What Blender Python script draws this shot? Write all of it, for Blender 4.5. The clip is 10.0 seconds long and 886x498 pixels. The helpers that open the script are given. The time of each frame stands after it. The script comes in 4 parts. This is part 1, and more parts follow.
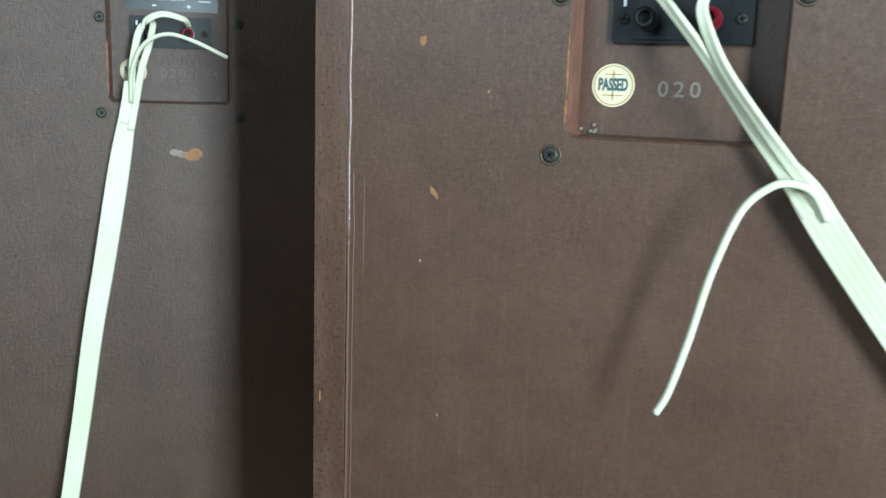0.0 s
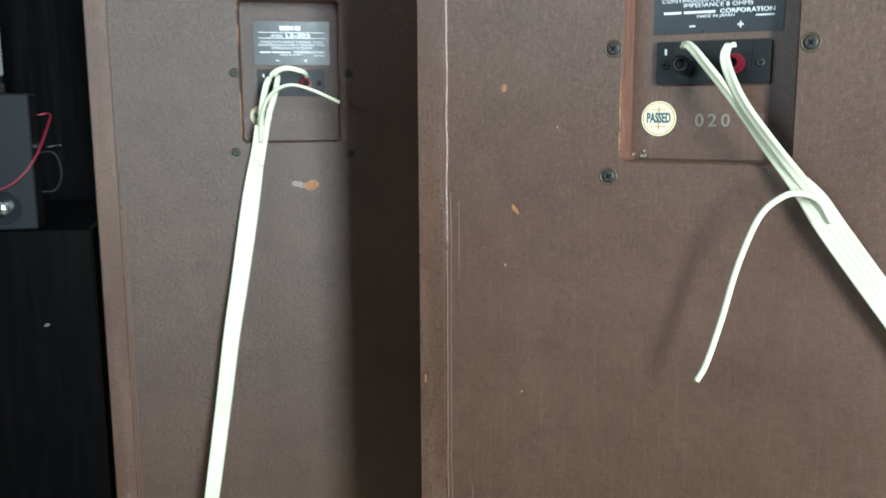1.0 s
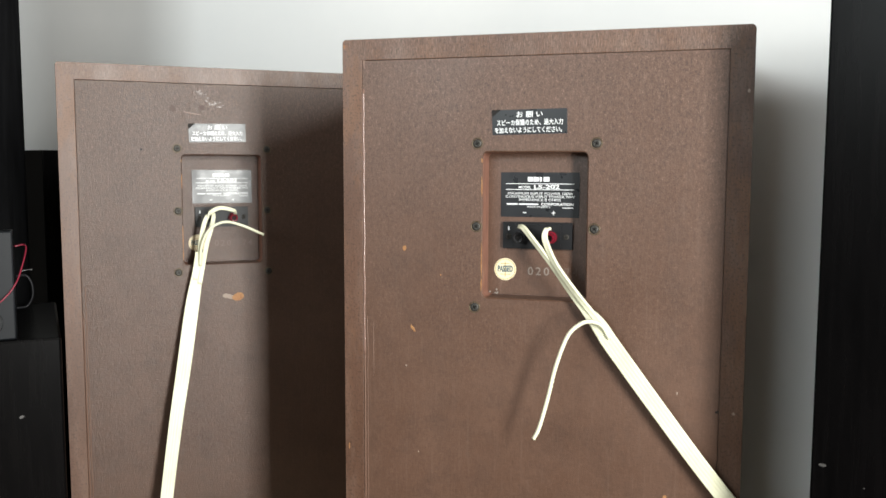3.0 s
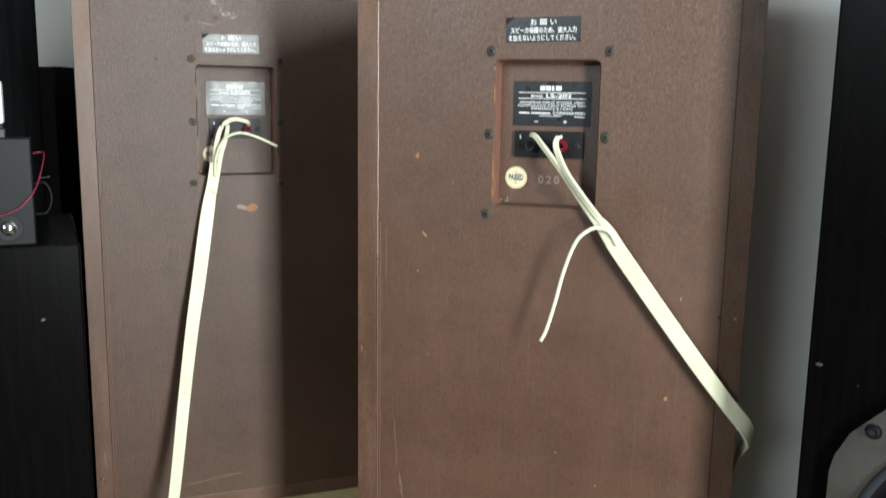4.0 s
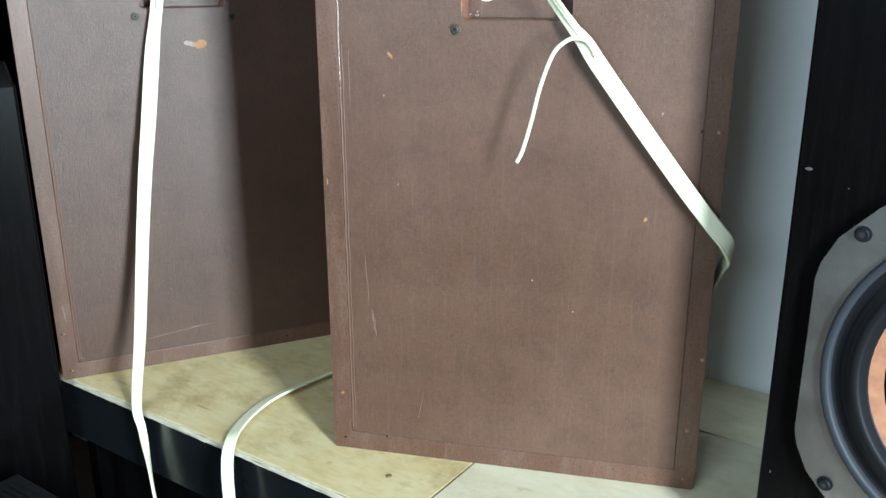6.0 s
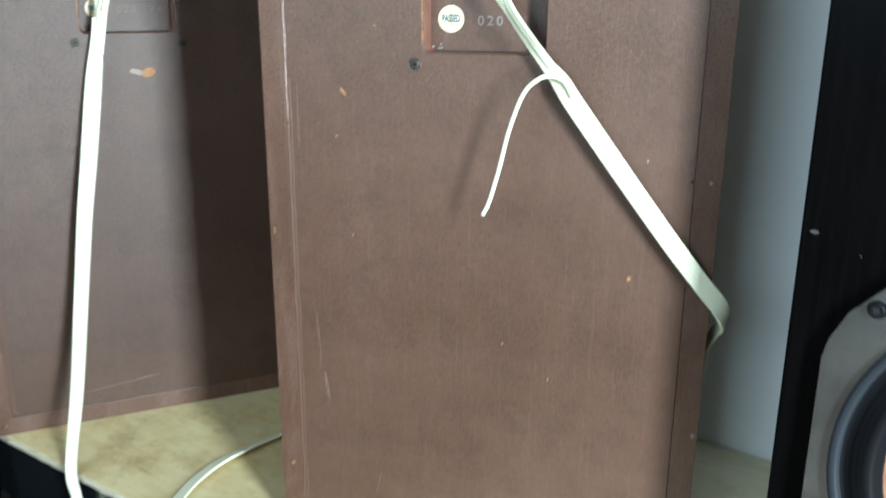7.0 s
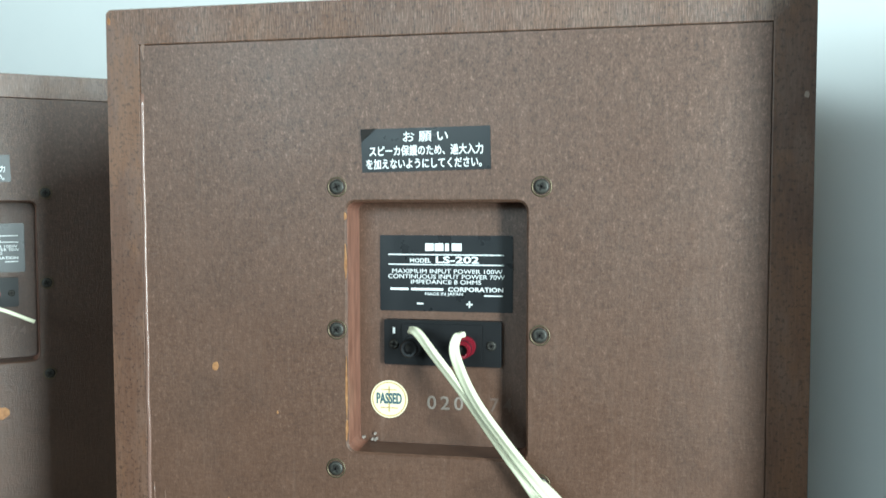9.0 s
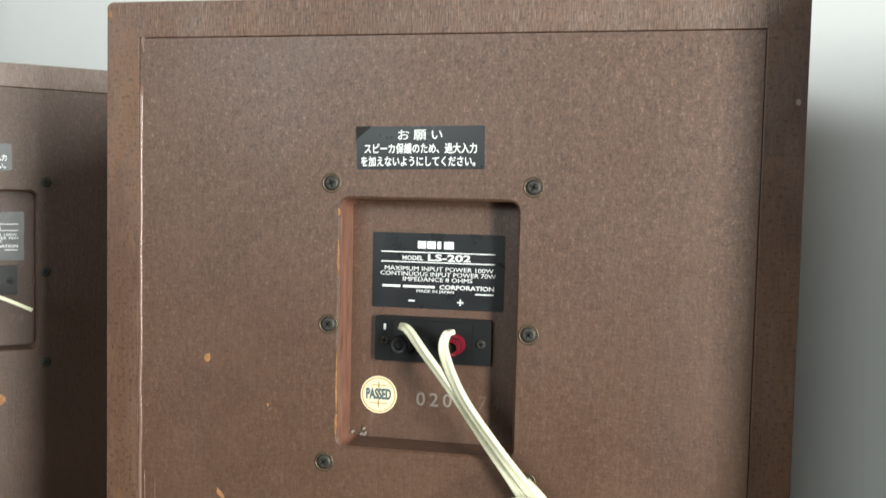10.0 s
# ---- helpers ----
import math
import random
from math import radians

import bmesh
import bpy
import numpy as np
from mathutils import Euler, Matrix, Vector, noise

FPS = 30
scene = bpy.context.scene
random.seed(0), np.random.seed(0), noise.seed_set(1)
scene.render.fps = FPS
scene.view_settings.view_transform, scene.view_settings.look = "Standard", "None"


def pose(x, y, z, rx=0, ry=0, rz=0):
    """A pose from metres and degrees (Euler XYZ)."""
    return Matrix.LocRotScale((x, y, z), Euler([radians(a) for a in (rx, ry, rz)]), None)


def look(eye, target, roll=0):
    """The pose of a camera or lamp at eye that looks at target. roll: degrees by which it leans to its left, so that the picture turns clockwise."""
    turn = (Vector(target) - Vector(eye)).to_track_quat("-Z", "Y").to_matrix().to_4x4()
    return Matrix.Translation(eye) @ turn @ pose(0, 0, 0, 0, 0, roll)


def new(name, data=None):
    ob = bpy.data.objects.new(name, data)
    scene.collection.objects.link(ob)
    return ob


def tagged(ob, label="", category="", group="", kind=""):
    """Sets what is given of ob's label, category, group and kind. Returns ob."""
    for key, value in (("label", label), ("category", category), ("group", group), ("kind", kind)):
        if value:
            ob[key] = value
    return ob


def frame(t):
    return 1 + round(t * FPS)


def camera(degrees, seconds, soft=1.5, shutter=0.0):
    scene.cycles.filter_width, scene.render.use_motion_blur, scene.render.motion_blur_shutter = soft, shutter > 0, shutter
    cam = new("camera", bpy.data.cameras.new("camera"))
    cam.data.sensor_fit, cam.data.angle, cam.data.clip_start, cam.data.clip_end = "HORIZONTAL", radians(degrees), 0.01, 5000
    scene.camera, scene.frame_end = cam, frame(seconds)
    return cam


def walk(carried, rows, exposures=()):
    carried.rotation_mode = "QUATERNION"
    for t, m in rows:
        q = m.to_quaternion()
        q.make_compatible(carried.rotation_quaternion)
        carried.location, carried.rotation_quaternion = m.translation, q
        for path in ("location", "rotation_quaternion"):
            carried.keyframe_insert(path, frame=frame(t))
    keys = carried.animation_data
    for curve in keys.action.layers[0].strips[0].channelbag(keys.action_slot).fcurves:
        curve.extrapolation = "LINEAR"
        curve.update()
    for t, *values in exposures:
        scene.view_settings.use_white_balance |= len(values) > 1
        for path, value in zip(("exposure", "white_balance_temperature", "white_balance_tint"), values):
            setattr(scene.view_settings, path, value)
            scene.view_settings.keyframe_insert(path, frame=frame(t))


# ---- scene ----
cam = camera(53.9, 10.0, shutter=0.5)
PATH = [
    (0, (0.241, -0.429, 1.032), (-0.455, 1.408, 0.658), 1.9),
    (0.5, (0.278, -0.473, 1.035), (-0.505, 1.332, 0.677), 1.3),
    (1, (0.286, -0.532, 1.041), (-0.6, 1.232, 0.721), -0.3),
    (1.5, (0.309, -0.64, 1.084), (-0.452, 1.181, 0.76), 0.1),
    (2, (0.315, -0.714, 1.133), (-0.272, 1.184, 0.903), 0.2),
    (2.2, (0.315, -0.755, 1.135), (-0.232, 1.161, 0.96), 0.6),
    (3.3, (0.337, -0.815, 1.129), (-0.212, 1.096, 0.916), -0.0),
    (3.5, (0.337, -0.825, 1.123), (-0.213, 1.082, 0.877), 0.3),
    (4, (0.334, -0.826, 1.108), (-0.221, 1.066, 0.771), 0.9),
    (4.5, (0.322, -0.816, 1.086), (-0.205, 1.057, 0.625), 0.9),
    (5, (0.315, -0.803, 1.06), (-0.175, 1.043, 0.466), 0.3),
    (5.5, (0.314, -0.795, 1.059), (-0.144, 1.042, 0.415), -0.4),
    (5.7, (0.312, -0.8, 1.052), (-0.134, 1.045, 0.422), -0.4),
    (7, (0.323, -0.695, 1.06), (-0.117, 1.168, 0.48), 0.3),
    (7.3, (0.315, -0.569, 1.097), (-0.123, 1.332, 0.657), 1.1),
    (7.5, (0.303, -0.498, 1.104), (-0.129, 1.42, 0.739), 1.3),
    (8, (0.286, -0.423, 1.115), (-0.128, 1.514, 0.84), 1.6),
    (8.5, (0.287, -0.435, 1.137), (-0.125, 1.513, 0.954), 0.7),
    (9, (0.282, -0.457, 1.147), (-0.091, 1.505, 1.035), -0.1),
    (9.5, (0.288, -0.462, 1.15), (-0.086, 1.501, 1.077), 0.2),
    (10, (0.289, -0.46, 1.146), (-0.092, 1.5, 1.035), 1.3),
]
EXPOSURES = [
    (0.0, -0.35, 5300, -10), (1.0, -0.14, 5550, -6), (1.5, -0.05, 5750, -7), (2.0, 0.20, 5750, -9), (2.2, 0.20, 5800, -8), (3.3, -0.15, 6900, 9), (3.7, -0.22, 6700, 7),
    (4.1, -0.20, 6200, 0), (4.6, 0.20, 5800, -4), (5.0, 0.36, 5600, -5), (5.5, 0.43, 5500, -4), (7.0, 0.38, 5400, -6), (7.5, 0.22, 5400, -12), (8.0, 0.02, 5650, -8),
    (8.5, -0.06, 5800, -9), (9.0, 0.08, 5700, -11), (9.4, -0.32, 5850, -11), (9.7, -0.1, 6400, -4), (10.0, -0.13, 6700, 2),
]
walk(cam, [(t, look(eye, target, roll)) for t, eye, target, roll in PATH], EXPOSURES)

# ---- light ----
W = bpy.data.worlds.new("world")
scene.world = W
W.use_nodes = True
wn = W.node_tree.nodes
sky = wn.new("ShaderNodeTexSky")
sky.sky_type, sky.sun_disc, sky.sun_elevation, sky.sun_rotation = "NISHITA", False, radians(35), radians(60)
W.node_tree.links.new(sky.outputs[0], wn["Background"].inputs[0])
wn["Background"].inputs[1].default_value = 0.1

# the room's frame: x along the white wall, y into it, z up
ROOM = pose(0.45, 0.2515, 0, 0, 0, -20.5)
BOARD = 0.55        # top of the plywood


def window_lamp(name, m, sx, sy, watts, colour):
    data = bpy.data.lights.new(name, "AREA")
    data.shape, data.size, data.size_y, data.energy, data.color = "RECTANGLE", sx, sy, watts, colour
    ob = new(name, data)
    ob.matrix_world = m
    return ob


window_lamp("daylight_side", ROOM @ pose(1.98, -1.43, 1.42, 0, 90, 0), 1.56, 0.36, 150, (0.98, 0.99, 1.0))
window_lamp("daylight_rear", ROOM @ pose(-0.13, -3.58, 1.95, 90, 0, 0), 1.7, 0.7, 54, (0.88, 0.95, 1.0))


# ---- materials ----
def material(name, base, rough=0.5, metal=0.0, spec=0.5):
    m = bpy.data.materials.new(name)
    m.use_nodes = True
    b = m.node_tree.nodes["Principled BSDF"]
    b.inputs["Base Color"].default_value = (*base, 1)
    b.inputs["Roughness"].default_value = rough
    b.inputs["Metallic"].default_value = metal
    b.inputs["Specular IOR Level"].default_value = spec
    return m


def coords(m, scale=(1, 1, 1), turn=0.0):
    nt = m.node_tree
    tc, mp = nt.nodes.new("ShaderNodeTexCoord"), nt.nodes.new("ShaderNodeMapping")
    mp.inputs["Scale"].default_value = scale
    mp.inputs["Rotation"].default_value = (0, 0, turn)
    nt.links.new(tc.outputs["Object"], mp.inputs[0])
    return mp.outputs[0]


def noise_node(m, vec, scale, detail=4, rough=0.6):
    n = m.node_tree.nodes.new("ShaderNodeTexNoise")
    n.inputs["Scale"].default_value, n.inputs["Detail"].default_value, n.inputs["Roughness"].default_value = scale, detail, rough
    m.node_tree.links.new(vec, n.inputs["Vector"])
    return n.outputs["Fac"]


def ramp(m, fac, stops):
    r = m.node_tree.nodes.new("ShaderNodeValToRGB")
    e = r.color_ramp.elements
    while len(e) < len(stops):
        e.new(0.5)
    for el, (p, c) in zip(e, stops):
        el.position, el.color = p, (*c, 1) if len(c) == 3 else c
    m.node_tree.links.new(fac, r.inputs[0])
    return r.outputs[0]


def mix(m, fac, a, b, mode="MIX"):
    n = m.node_tree.nodes.new("ShaderNodeMix")
    n.data_type, n.blend_type = "RGBA", mode
    for socket, value in ((n.inputs[0], fac), (n.inputs[6], a), (n.inputs[7], b)):
        if hasattr(value, "is_output"):
            m.node_tree.links.new(value, socket)
        elif isinstance(value, tuple):
            socket.default_value = (*value, 1)
        else:
            socket.default_value = value
    return n.outputs[2]


def to(m, out, name):
    m.node_tree.links.new(out, m.node_tree.nodes["Principled BSDF"].inputs[name])


def bump(m, fac, strength, distance):
    n = m.node_tree.nodes.new("ShaderNodeBump")
    n.inputs["Strength"].default_value, n.inputs["Distance"].default_value = strength, distance
    m.node_tree.links.new(fac, n.inputs["Height"])
    to(m, n.outputs[0], "Normal")


def grey(v):
    return (v, v, v)


# brown painted hardboard: pressed fibres, fine flecks that grow stronger upwards, smudges and dull patches
def make_hardboard(name, depth, gloss):
    """depth: how deep the brown is, lowered to put shade into it; gloss: how far the paint has been polished."""
    m = material(name, (0.11, 0.066, 0.05), 0.5, 0, 0.5)
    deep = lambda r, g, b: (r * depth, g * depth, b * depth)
    nt = m.node_tree
    c = coords(m)
    weave = mix(m, 0.5, noise_node(m, coords(m, (1, 1, 0.2)), 760, 3, 0.65), noise_node(m, coords(m, (0.3, 1, 1)), 760, 3, 0.65))
    fleck = noise_node(m, coords(m, (1, 1, 0.75)), 900, 6, 0.8)
    fleck = mix(m, 0.35, fleck, noise_node(m, coords(m, (1, 1, 0.6)), 330, 4, 0.7))
    fine = noise_node(m, c, 1500, 3, 0.7)
    # the flecks are stronger towards the upper end of the board, in patches
    sep, mr, wobble = nt.nodes.new("ShaderNodeSeparateXYZ"), nt.nodes.new("ShaderNodeMapRange"), nt.nodes.new("ShaderNodeMath")
    nt.links.new(c, sep.inputs[0])
    wobble.operation = "MULTIPLY_ADD"
    nt.links.new(noise_node(m, c, 9, 5, 0.65), wobble.inputs[0])
    wobble.inputs[1].default_value = 0.4
    nt.links.new(sep.outputs[2], wobble.inputs[2])
    mr.inputs[1].default_value, mr.inputs[2].default_value, mr.inputs[3].default_value, mr.inputs[4].default_value = 0.56, 0.95, 0.1, 0.8
    nt.links.new(wobble.outputs[0], mr.inputs[0])
    big = noise_node(m, c, 7, 7, 0.68)
    smudge = noise_node(m, c, 26, 6, 0.7)
    streak = noise_node(m, coords(m, (1.0, 1.0, 0.05)), 300, 3, 0.6)
    col = ramp(m, big, [(0.32, deep(0.078, 0.039, 0.0245)), (0.68, deep(0.110, 0.0585, 0.038))])
    col = mix(m, ramp(m, smudge, [(0.48, grey(0)), (0.68, grey(0.6))]), col, deep(0.06, 0.031, 0.020))
    col = mix(m, mr.outputs[0], col, ramp(m, fleck, [(0.4, deep(0.024, 0.011, 0.007)), (0.475, deep(0.080, 0.041, 0.026)), (0.55, deep(0.118, 0.064, 0.043)), (0.66, deep(0.31, 0.2, 0.15))]))
    col = mix(m, ramp(m, weave, [(0.40, grey(0.2)), (0.495, grey(0))]), col, deep(0.034, 0.017, 0.011))
    col = mix(m, ramp(m, weave, [(0.53, grey(0)), (0.63, grey(0.1))]), col, deep(0.19, 0.118, 0.086))
    col = mix(m, ramp(m, fine, [(0.5, grey(0)), (0.7, grey(0.2))]), col, deep(0.03, 0.015, 0.010))
    col = mix(m, ramp(m, streak, [(0.56, grey(0)), (0.72, grey(0.16))]), col, deep(0.16, 0.105, 0.08))
    dust = ramp(m, noise_node(m, c, 44, 8, 0.78), [(0.6, grey(0)), (0.78, grey(0.26))])
    col = mix(m, dust, col, deep(0.19, 0.13, 0.1))
    to(m, col, "Base Color")
    to(m, ramp(m, mix(m, 0.4, big, smudge), [(0.36, grey(0.36 - 0.04 * gloss)), (0.64, grey(0.48 - 0.06 * gloss))]), "Roughness")
    bump(m, mix(m, 0.5, weave, mix(m, 0.35, fleck, fine)), 0.34 + 0.3 * gloss, 0.001 + 0.0009 * gloss)
    return m


# brown veneer edge: fine grain across, rubbed orange patches, dark pores and grime
def make_veneer(name, fibre, haze, rub, scale):
    m = material(name, (0.1, 0.058, 0.04), 0.5, 0, 0.5)
    c = coords(m)
    g = noise_node(m, coords(m, (1, 1, 0.07)), scale, 4, 0.7)
    broad = noise_node(m, coords(m, (1, 1, 0.3)), 45, 5, 0.7)
    spots = noise_node(m, c, 420, 5, 0.75)
    big = noise_node(m, coords(m, (1, 1, 0.45)), 30, 7, 0.75)
    cloud = noise_node(m, c, 5, 4, 0.6)
    col = ramp(m, cloud, [(0.35, (0.078, 0.037, 0.022)), (0.65, (0.112, 0.056, 0.035))])
    col = mix(m, ramp(m, broad, [(0.46, grey(0)), (0.64, grey(haze))]), col, (0.155, 0.1, 0.076))
    # the upper half has been rubbed most
    nt = m.node_tree
    sep, mr, times = nt.nodes.new("ShaderNodeSeparateXYZ"), nt.nodes.new("ShaderNodeMapRange"), nt.nodes.new("ShaderNodeMath")
    nt.links.new(c, sep.inputs[0])
    nt.links.new(sep.outputs[2], mr.inputs[0])
    mr.inputs[1].default_value, mr.inputs[2].default_value, mr.inputs[3].default_value, mr.inputs[4].default_value = 0.3, 0.5, 0.15, 1.0
    times.operation = "MULTIPLY"
    nt.links.new(ramp(m, big, [(0.47, grey(0)), (0.57, grey(rub))]), times.inputs[0])
    nt.links.new(mr.outputs[0], times.inputs[1])
    rubbed = times.outputs[0]
    col = mix(m, rubbed, col, (0.15, 0.068, 0.03))
    col = mix(m, ramp(m, g, [(0.52, grey(0)), (0.62, grey(fibre))]), col, (0.23, 0.15, 0.112))
    col = mix(m, ramp(m, g, [(0.38, grey(min(1, 1.2 * fibre))), (0.47, grey(0))]), col, (0.03, 0.015, 0.010))
    col = mix(m, ramp(m, spots, [(0.53, grey(0)), (0.61, grey(0.7))]), col, (0.028, 0.014, 0.009))
    grime = ramp(m, noise_node(m, coords(m, (1, 1, 0.7)), 9, 8, 0.78), [(0.54, grey(0)), (0.66, grey(0.3))])
    col = mix(m, grime, col, (0.04, 0.021, 0.014))
    to(m, col, "Base Color")
    to(m, ramp(m, big, [(0.35, grey(0.36)), (0.7, grey(0.52))]), "Roughness")
    bump(m, mix(m, 0.5, g, spots), 0.3 + 0.3 * fibre, 0.0007)
    return m


HARD = make_hardboard("brown_hardboard", 1.0, 0.0)
# the turned back: glossier, and darkened in place of shade the lamps leave out
HARD_GLOSSY_SHADED = make_hardboard("shaded_glossy_hardboard", 0.76, 1.0)
VENEER = make_veneer("brown_veneer_edge", 0.12, 0.4, 0.5, 900)
VENEER_TOP = make_veneer("scratched_veneer_edge", 0.6, 0.55, 0.3, 1700)
RAW = material("raw_wood_chip", (0.42, 0.2, 0.075), 0.7)
to(RAW, ramp(RAW, noise_node(RAW, coords(RAW), 300), [(0.3, (0.19, 0.075, 0.026)), (0.7, (0.36, 0.185, 0.075))]), "Base Color")
PALE = material("pale_scuff", (0.26, 0.2, 0.16), 0.6)
GREYED = material("grey_scuff", (0.06, 0.056, 0.053), 0.6)
SCUFF = material("dull_scratch", (0.17, 0.105, 0.078), 0.5)
CREASE = material("glossy_brown_film", (0.17, 0.1, 0.078), 0.24, 0, 0.7)
DULL_FILM = material("dull_brown_film", (0.125, 0.068, 0.046), 0.4, 0, 0.5)
RESIDUE = material("dried_residue", (0.14, 0.1, 0.08), 0.35, 0, 0.5)
CRUMB = material("grey_crumb", (0.26, 0.22, 0.19), 0.8)
RUST = material("brown_blotch", (0.055, 0.026, 0.018), 0.6)
RED_EDGE = material("recess_edge_brown", (0.2, 0.075, 0.045), 0.45)
to(RED_EDGE, ramp(RED_EDGE, noise_node(RED_EDGE, coords(RED_EDGE, (1, 1, 0.2)), 260), [(0.3, (0.13, 0.055, 0.036)), (0.7, (0.25, 0.118, 0.08))]), "Base Color")
HOLE = material("dark_hole", (0.01, 0.008, 0.007), 0.9)
LABEL = material("black_label", (0.012, 0.013, 0.015), 0.3, 0, 0.4)
to(LABEL, ramp(LABEL, noise_node(LABEL, coords(LABEL), 60), [(0.3, grey(0.24)), (0.7, grey(0.38))]), "Roughness")
PRINT = material("white_print", (0.75, 0.76, 0.76), 0.45)
DIGIT = material("faded_stamp", (0.2, 0.165, 0.14), 0.6)
FAINT = material("faint_shaded_stamp", (0.115, 0.075, 0.058), 0.6)
CREAM = material("cream_sticker", (0.72, 0.62, 0.42), 0.5)
GOLD = material("gold_print", (0.42, 0.3, 0.12), 0.5)
NAVY = material("dark_green_print", (0.05, 0.1, 0.12), 0.5)
PLASTIC = material("black_plastic", (0.007, 0.007, 0.008), 0.45, 0, 0.25)
bump(PLASTIC, noise_node(PLASTIC, coords(PLASTIC), 500), 0.15, 0.0003)
RED = material("red_plastic", (0.15, 0.008, 0.018), 0.25)
STEEL = material("blackened_steel", (0.045, 0.042, 0.036), 0.5, 0.5)
BRASS = material("tarnished_brass", (0.1, 0.078, 0.048), 0.42, 0.7)
CABLE = material("cream_cable", (0.74, 0.72, 0.5), 0.5, 0, 0.4)
to(CABLE, ramp(CABLE, noise_node(CABLE, coords(CABLE), 30, 4), [(0.3, (0.66, 0.645, 0.46)), (0.7, (0.75, 0.735, 0.56))]), "Base Color")


def make_plywood(name, light, dark, knots):
    m = material(name, light, 0.55, 0, 0.3)
    g = noise_node(m, coords(m, (0.1, 1, 1)), 110, 5, 0.65)
    big = noise_node(m, coords(m, (0.55, 1, 1)), 17, 6, 0.7)
    mid = noise_node(m, coords(m, (0.5, 1, 1), 0.2), 55, 5, 0.7)
    col = mix(m, ramp(m, big, [(0.4, grey(0)), (0.66, grey(0.9))]), light, dark)
    col = mix(m, 0.3, col, ramp(m, g, [(0.3, dark), (0.7, light)]))
    col = mix(m, ramp(m, mid, [(0.52, grey(0)), (0.75, grey(knots))]), col, (0.3, 0.2, 0.085))
    spot = ramp(m, noise_node(m, coords(m, (0.7, 1, 1)), 30, 3, 0.5), [(0.68, grey(0)), (0.76, grey(knots * 1.5))])
    col = mix(m, spot, col, (0.13, 0.09, 0.045))
    blot = ramp(m, noise_node(m, coords(m, (0.75, 1, 1), 0.5), 13, 7, 0.72), [(0.52, grey(0)), (0.66, grey(min(1, knots * 1.5)))])
    col = mix(m, blot, col, tuple(0.62 * v for v in dark))
    dash = ramp(m, noise_node(m, coords(m, (0.13, 1, 1)), 75, 2, 0.5), [(0.7, grey(0)), (0.76, grey(knots * 1.6))])
    col = mix(m, dash, col, tuple(0.4 * v for v in dark))
    to(m, col, "Base Color")
    to(m, ramp(m, big, [(0.3, grey(0.42)), (0.7, grey(0.62))]), "Roughness")
    bump(m, g, 0.2, 0.0006)
    return m


PLY = make_plywood("yellow_plywood", (0.66, 0.57, 0.33), (0.5, 0.36, 0.15), 0.42)
PLY_PALE = make_plywood("pale_plywood", (0.68, 0.63, 0.47), (0.55, 0.48, 0.31), 0.22)
PLY_EDGE = material("plywood_edge", (0.5, 0.43, 0.29), 0.7)
to(PLY_EDGE, ramp(PLY_EDGE, noise_node(PLY_EDGE, coords(PLY_EDGE, (0.15, 1, 4)), 220, 5), [(0.31, (0.06, 0.05, 0.04)), (0.42, (0.42, 0.36, 0.25)), (0.68, (0.7, 0.64, 0.5))]), "Base Color")
PAINT = material("white_wall_paint", (0.78, 0.79, 0.78), 0.7, 0, 0.3)
to(PAINT, ramp(PAINT, noise_node(PAINT, coords(PAINT), 3, 5), [(0.3, (0.82, 0.83, 0.83)), (0.7, (0.88, 0.88, 0.87))]), "Base Color")
bump(PAINT, noise_node(PAINT, coords(PAINT), 180), 0.08, 0.001)
BLACK_SATIN = material("black_stained_wood", (0.003, 0.003, 0.003), 0.26, 0, 0.08)
bg = noise_node(BLACK_SATIN, coords(BLACK_SATIN, (1, 1, 0.08)), 120, 4)
to(BLACK_SATIN, ramp(BLACK_SATIN, bg, [(0.3, (0.0012, 0.0011, 0.0012)), (0.7, (0.003, 0.0026, 0.0027))]), "Base Color")
bump(BLACK_SATIN, bg, 0.12, 0.0004)
BLACK_GLOSS = material("glossy_black_lacquer", (0.006, 0.007, 0.008), 0.16, 0, 0.5)
to(BLACK_GLOSS, ramp(BLACK_GLOSS, noise_node(BLACK_GLOSS, coords(BLACK_GLOSS), 25, 5), [(0.3, grey(0.17)), (0.7, grey(0.28))]), "Roughness")
BLACK_GRAIN = material("black_wood_grain", (0.01, 0.01, 0.011), 0.6, 0, 0.02)
wg = noise_node(BLACK_GRAIN, coords(BLACK_GRAIN, (1, 1, 0.07)), 70, 5)
to(BLACK_GRAIN, ramp(BLACK_GRAIN, wg, [(0.4, (0.0012, 0.0012, 0.0014)), (0.65, (0.0045, 0.0045, 0.005))]), "Base Color")
bump(BLACK_GRAIN, wg, 0.3, 0.001)
ALU = material("brushed_aluminium", (0.42, 0.42, 0.41), 0.27, 0.95)
to(ALU, ramp(ALU, noise_node(ALU, coords(ALU), 30, 5), [(0.3, (0.32, 0.32, 0.31)), (0.7, (0.5, 0.5, 0.485))]), "Base Color")
RUBBER = material("black_rubber", (0.006, 0.006, 0.0075), 0.45, 0, 0.22)
GASKET = material("grey_gasket", (0.022, 0.025, 0.031), 0.55, 0, 0.3)
CONE = material("copper_brown_cone", (0.36, 0.15, 0.07), 0.6)
to(CONE, ramp(CONE, noise_node(CONE, coords(CONE), 120), [(0.3, (0.2, 0.08, 0.04)), (0.7, (0.3, 0.135, 0.068))]), "Base Color")
CHROME = material("chrome", (0.6, 0.6, 0.6), 0.15, 1.0)
CASE = material("dark_grey_case", (0.007, 0.008, 0.010), 0.42, 0, 0.18)
WHITE = material("white_plastic", (0.75, 0.76, 0.78), 0.4)
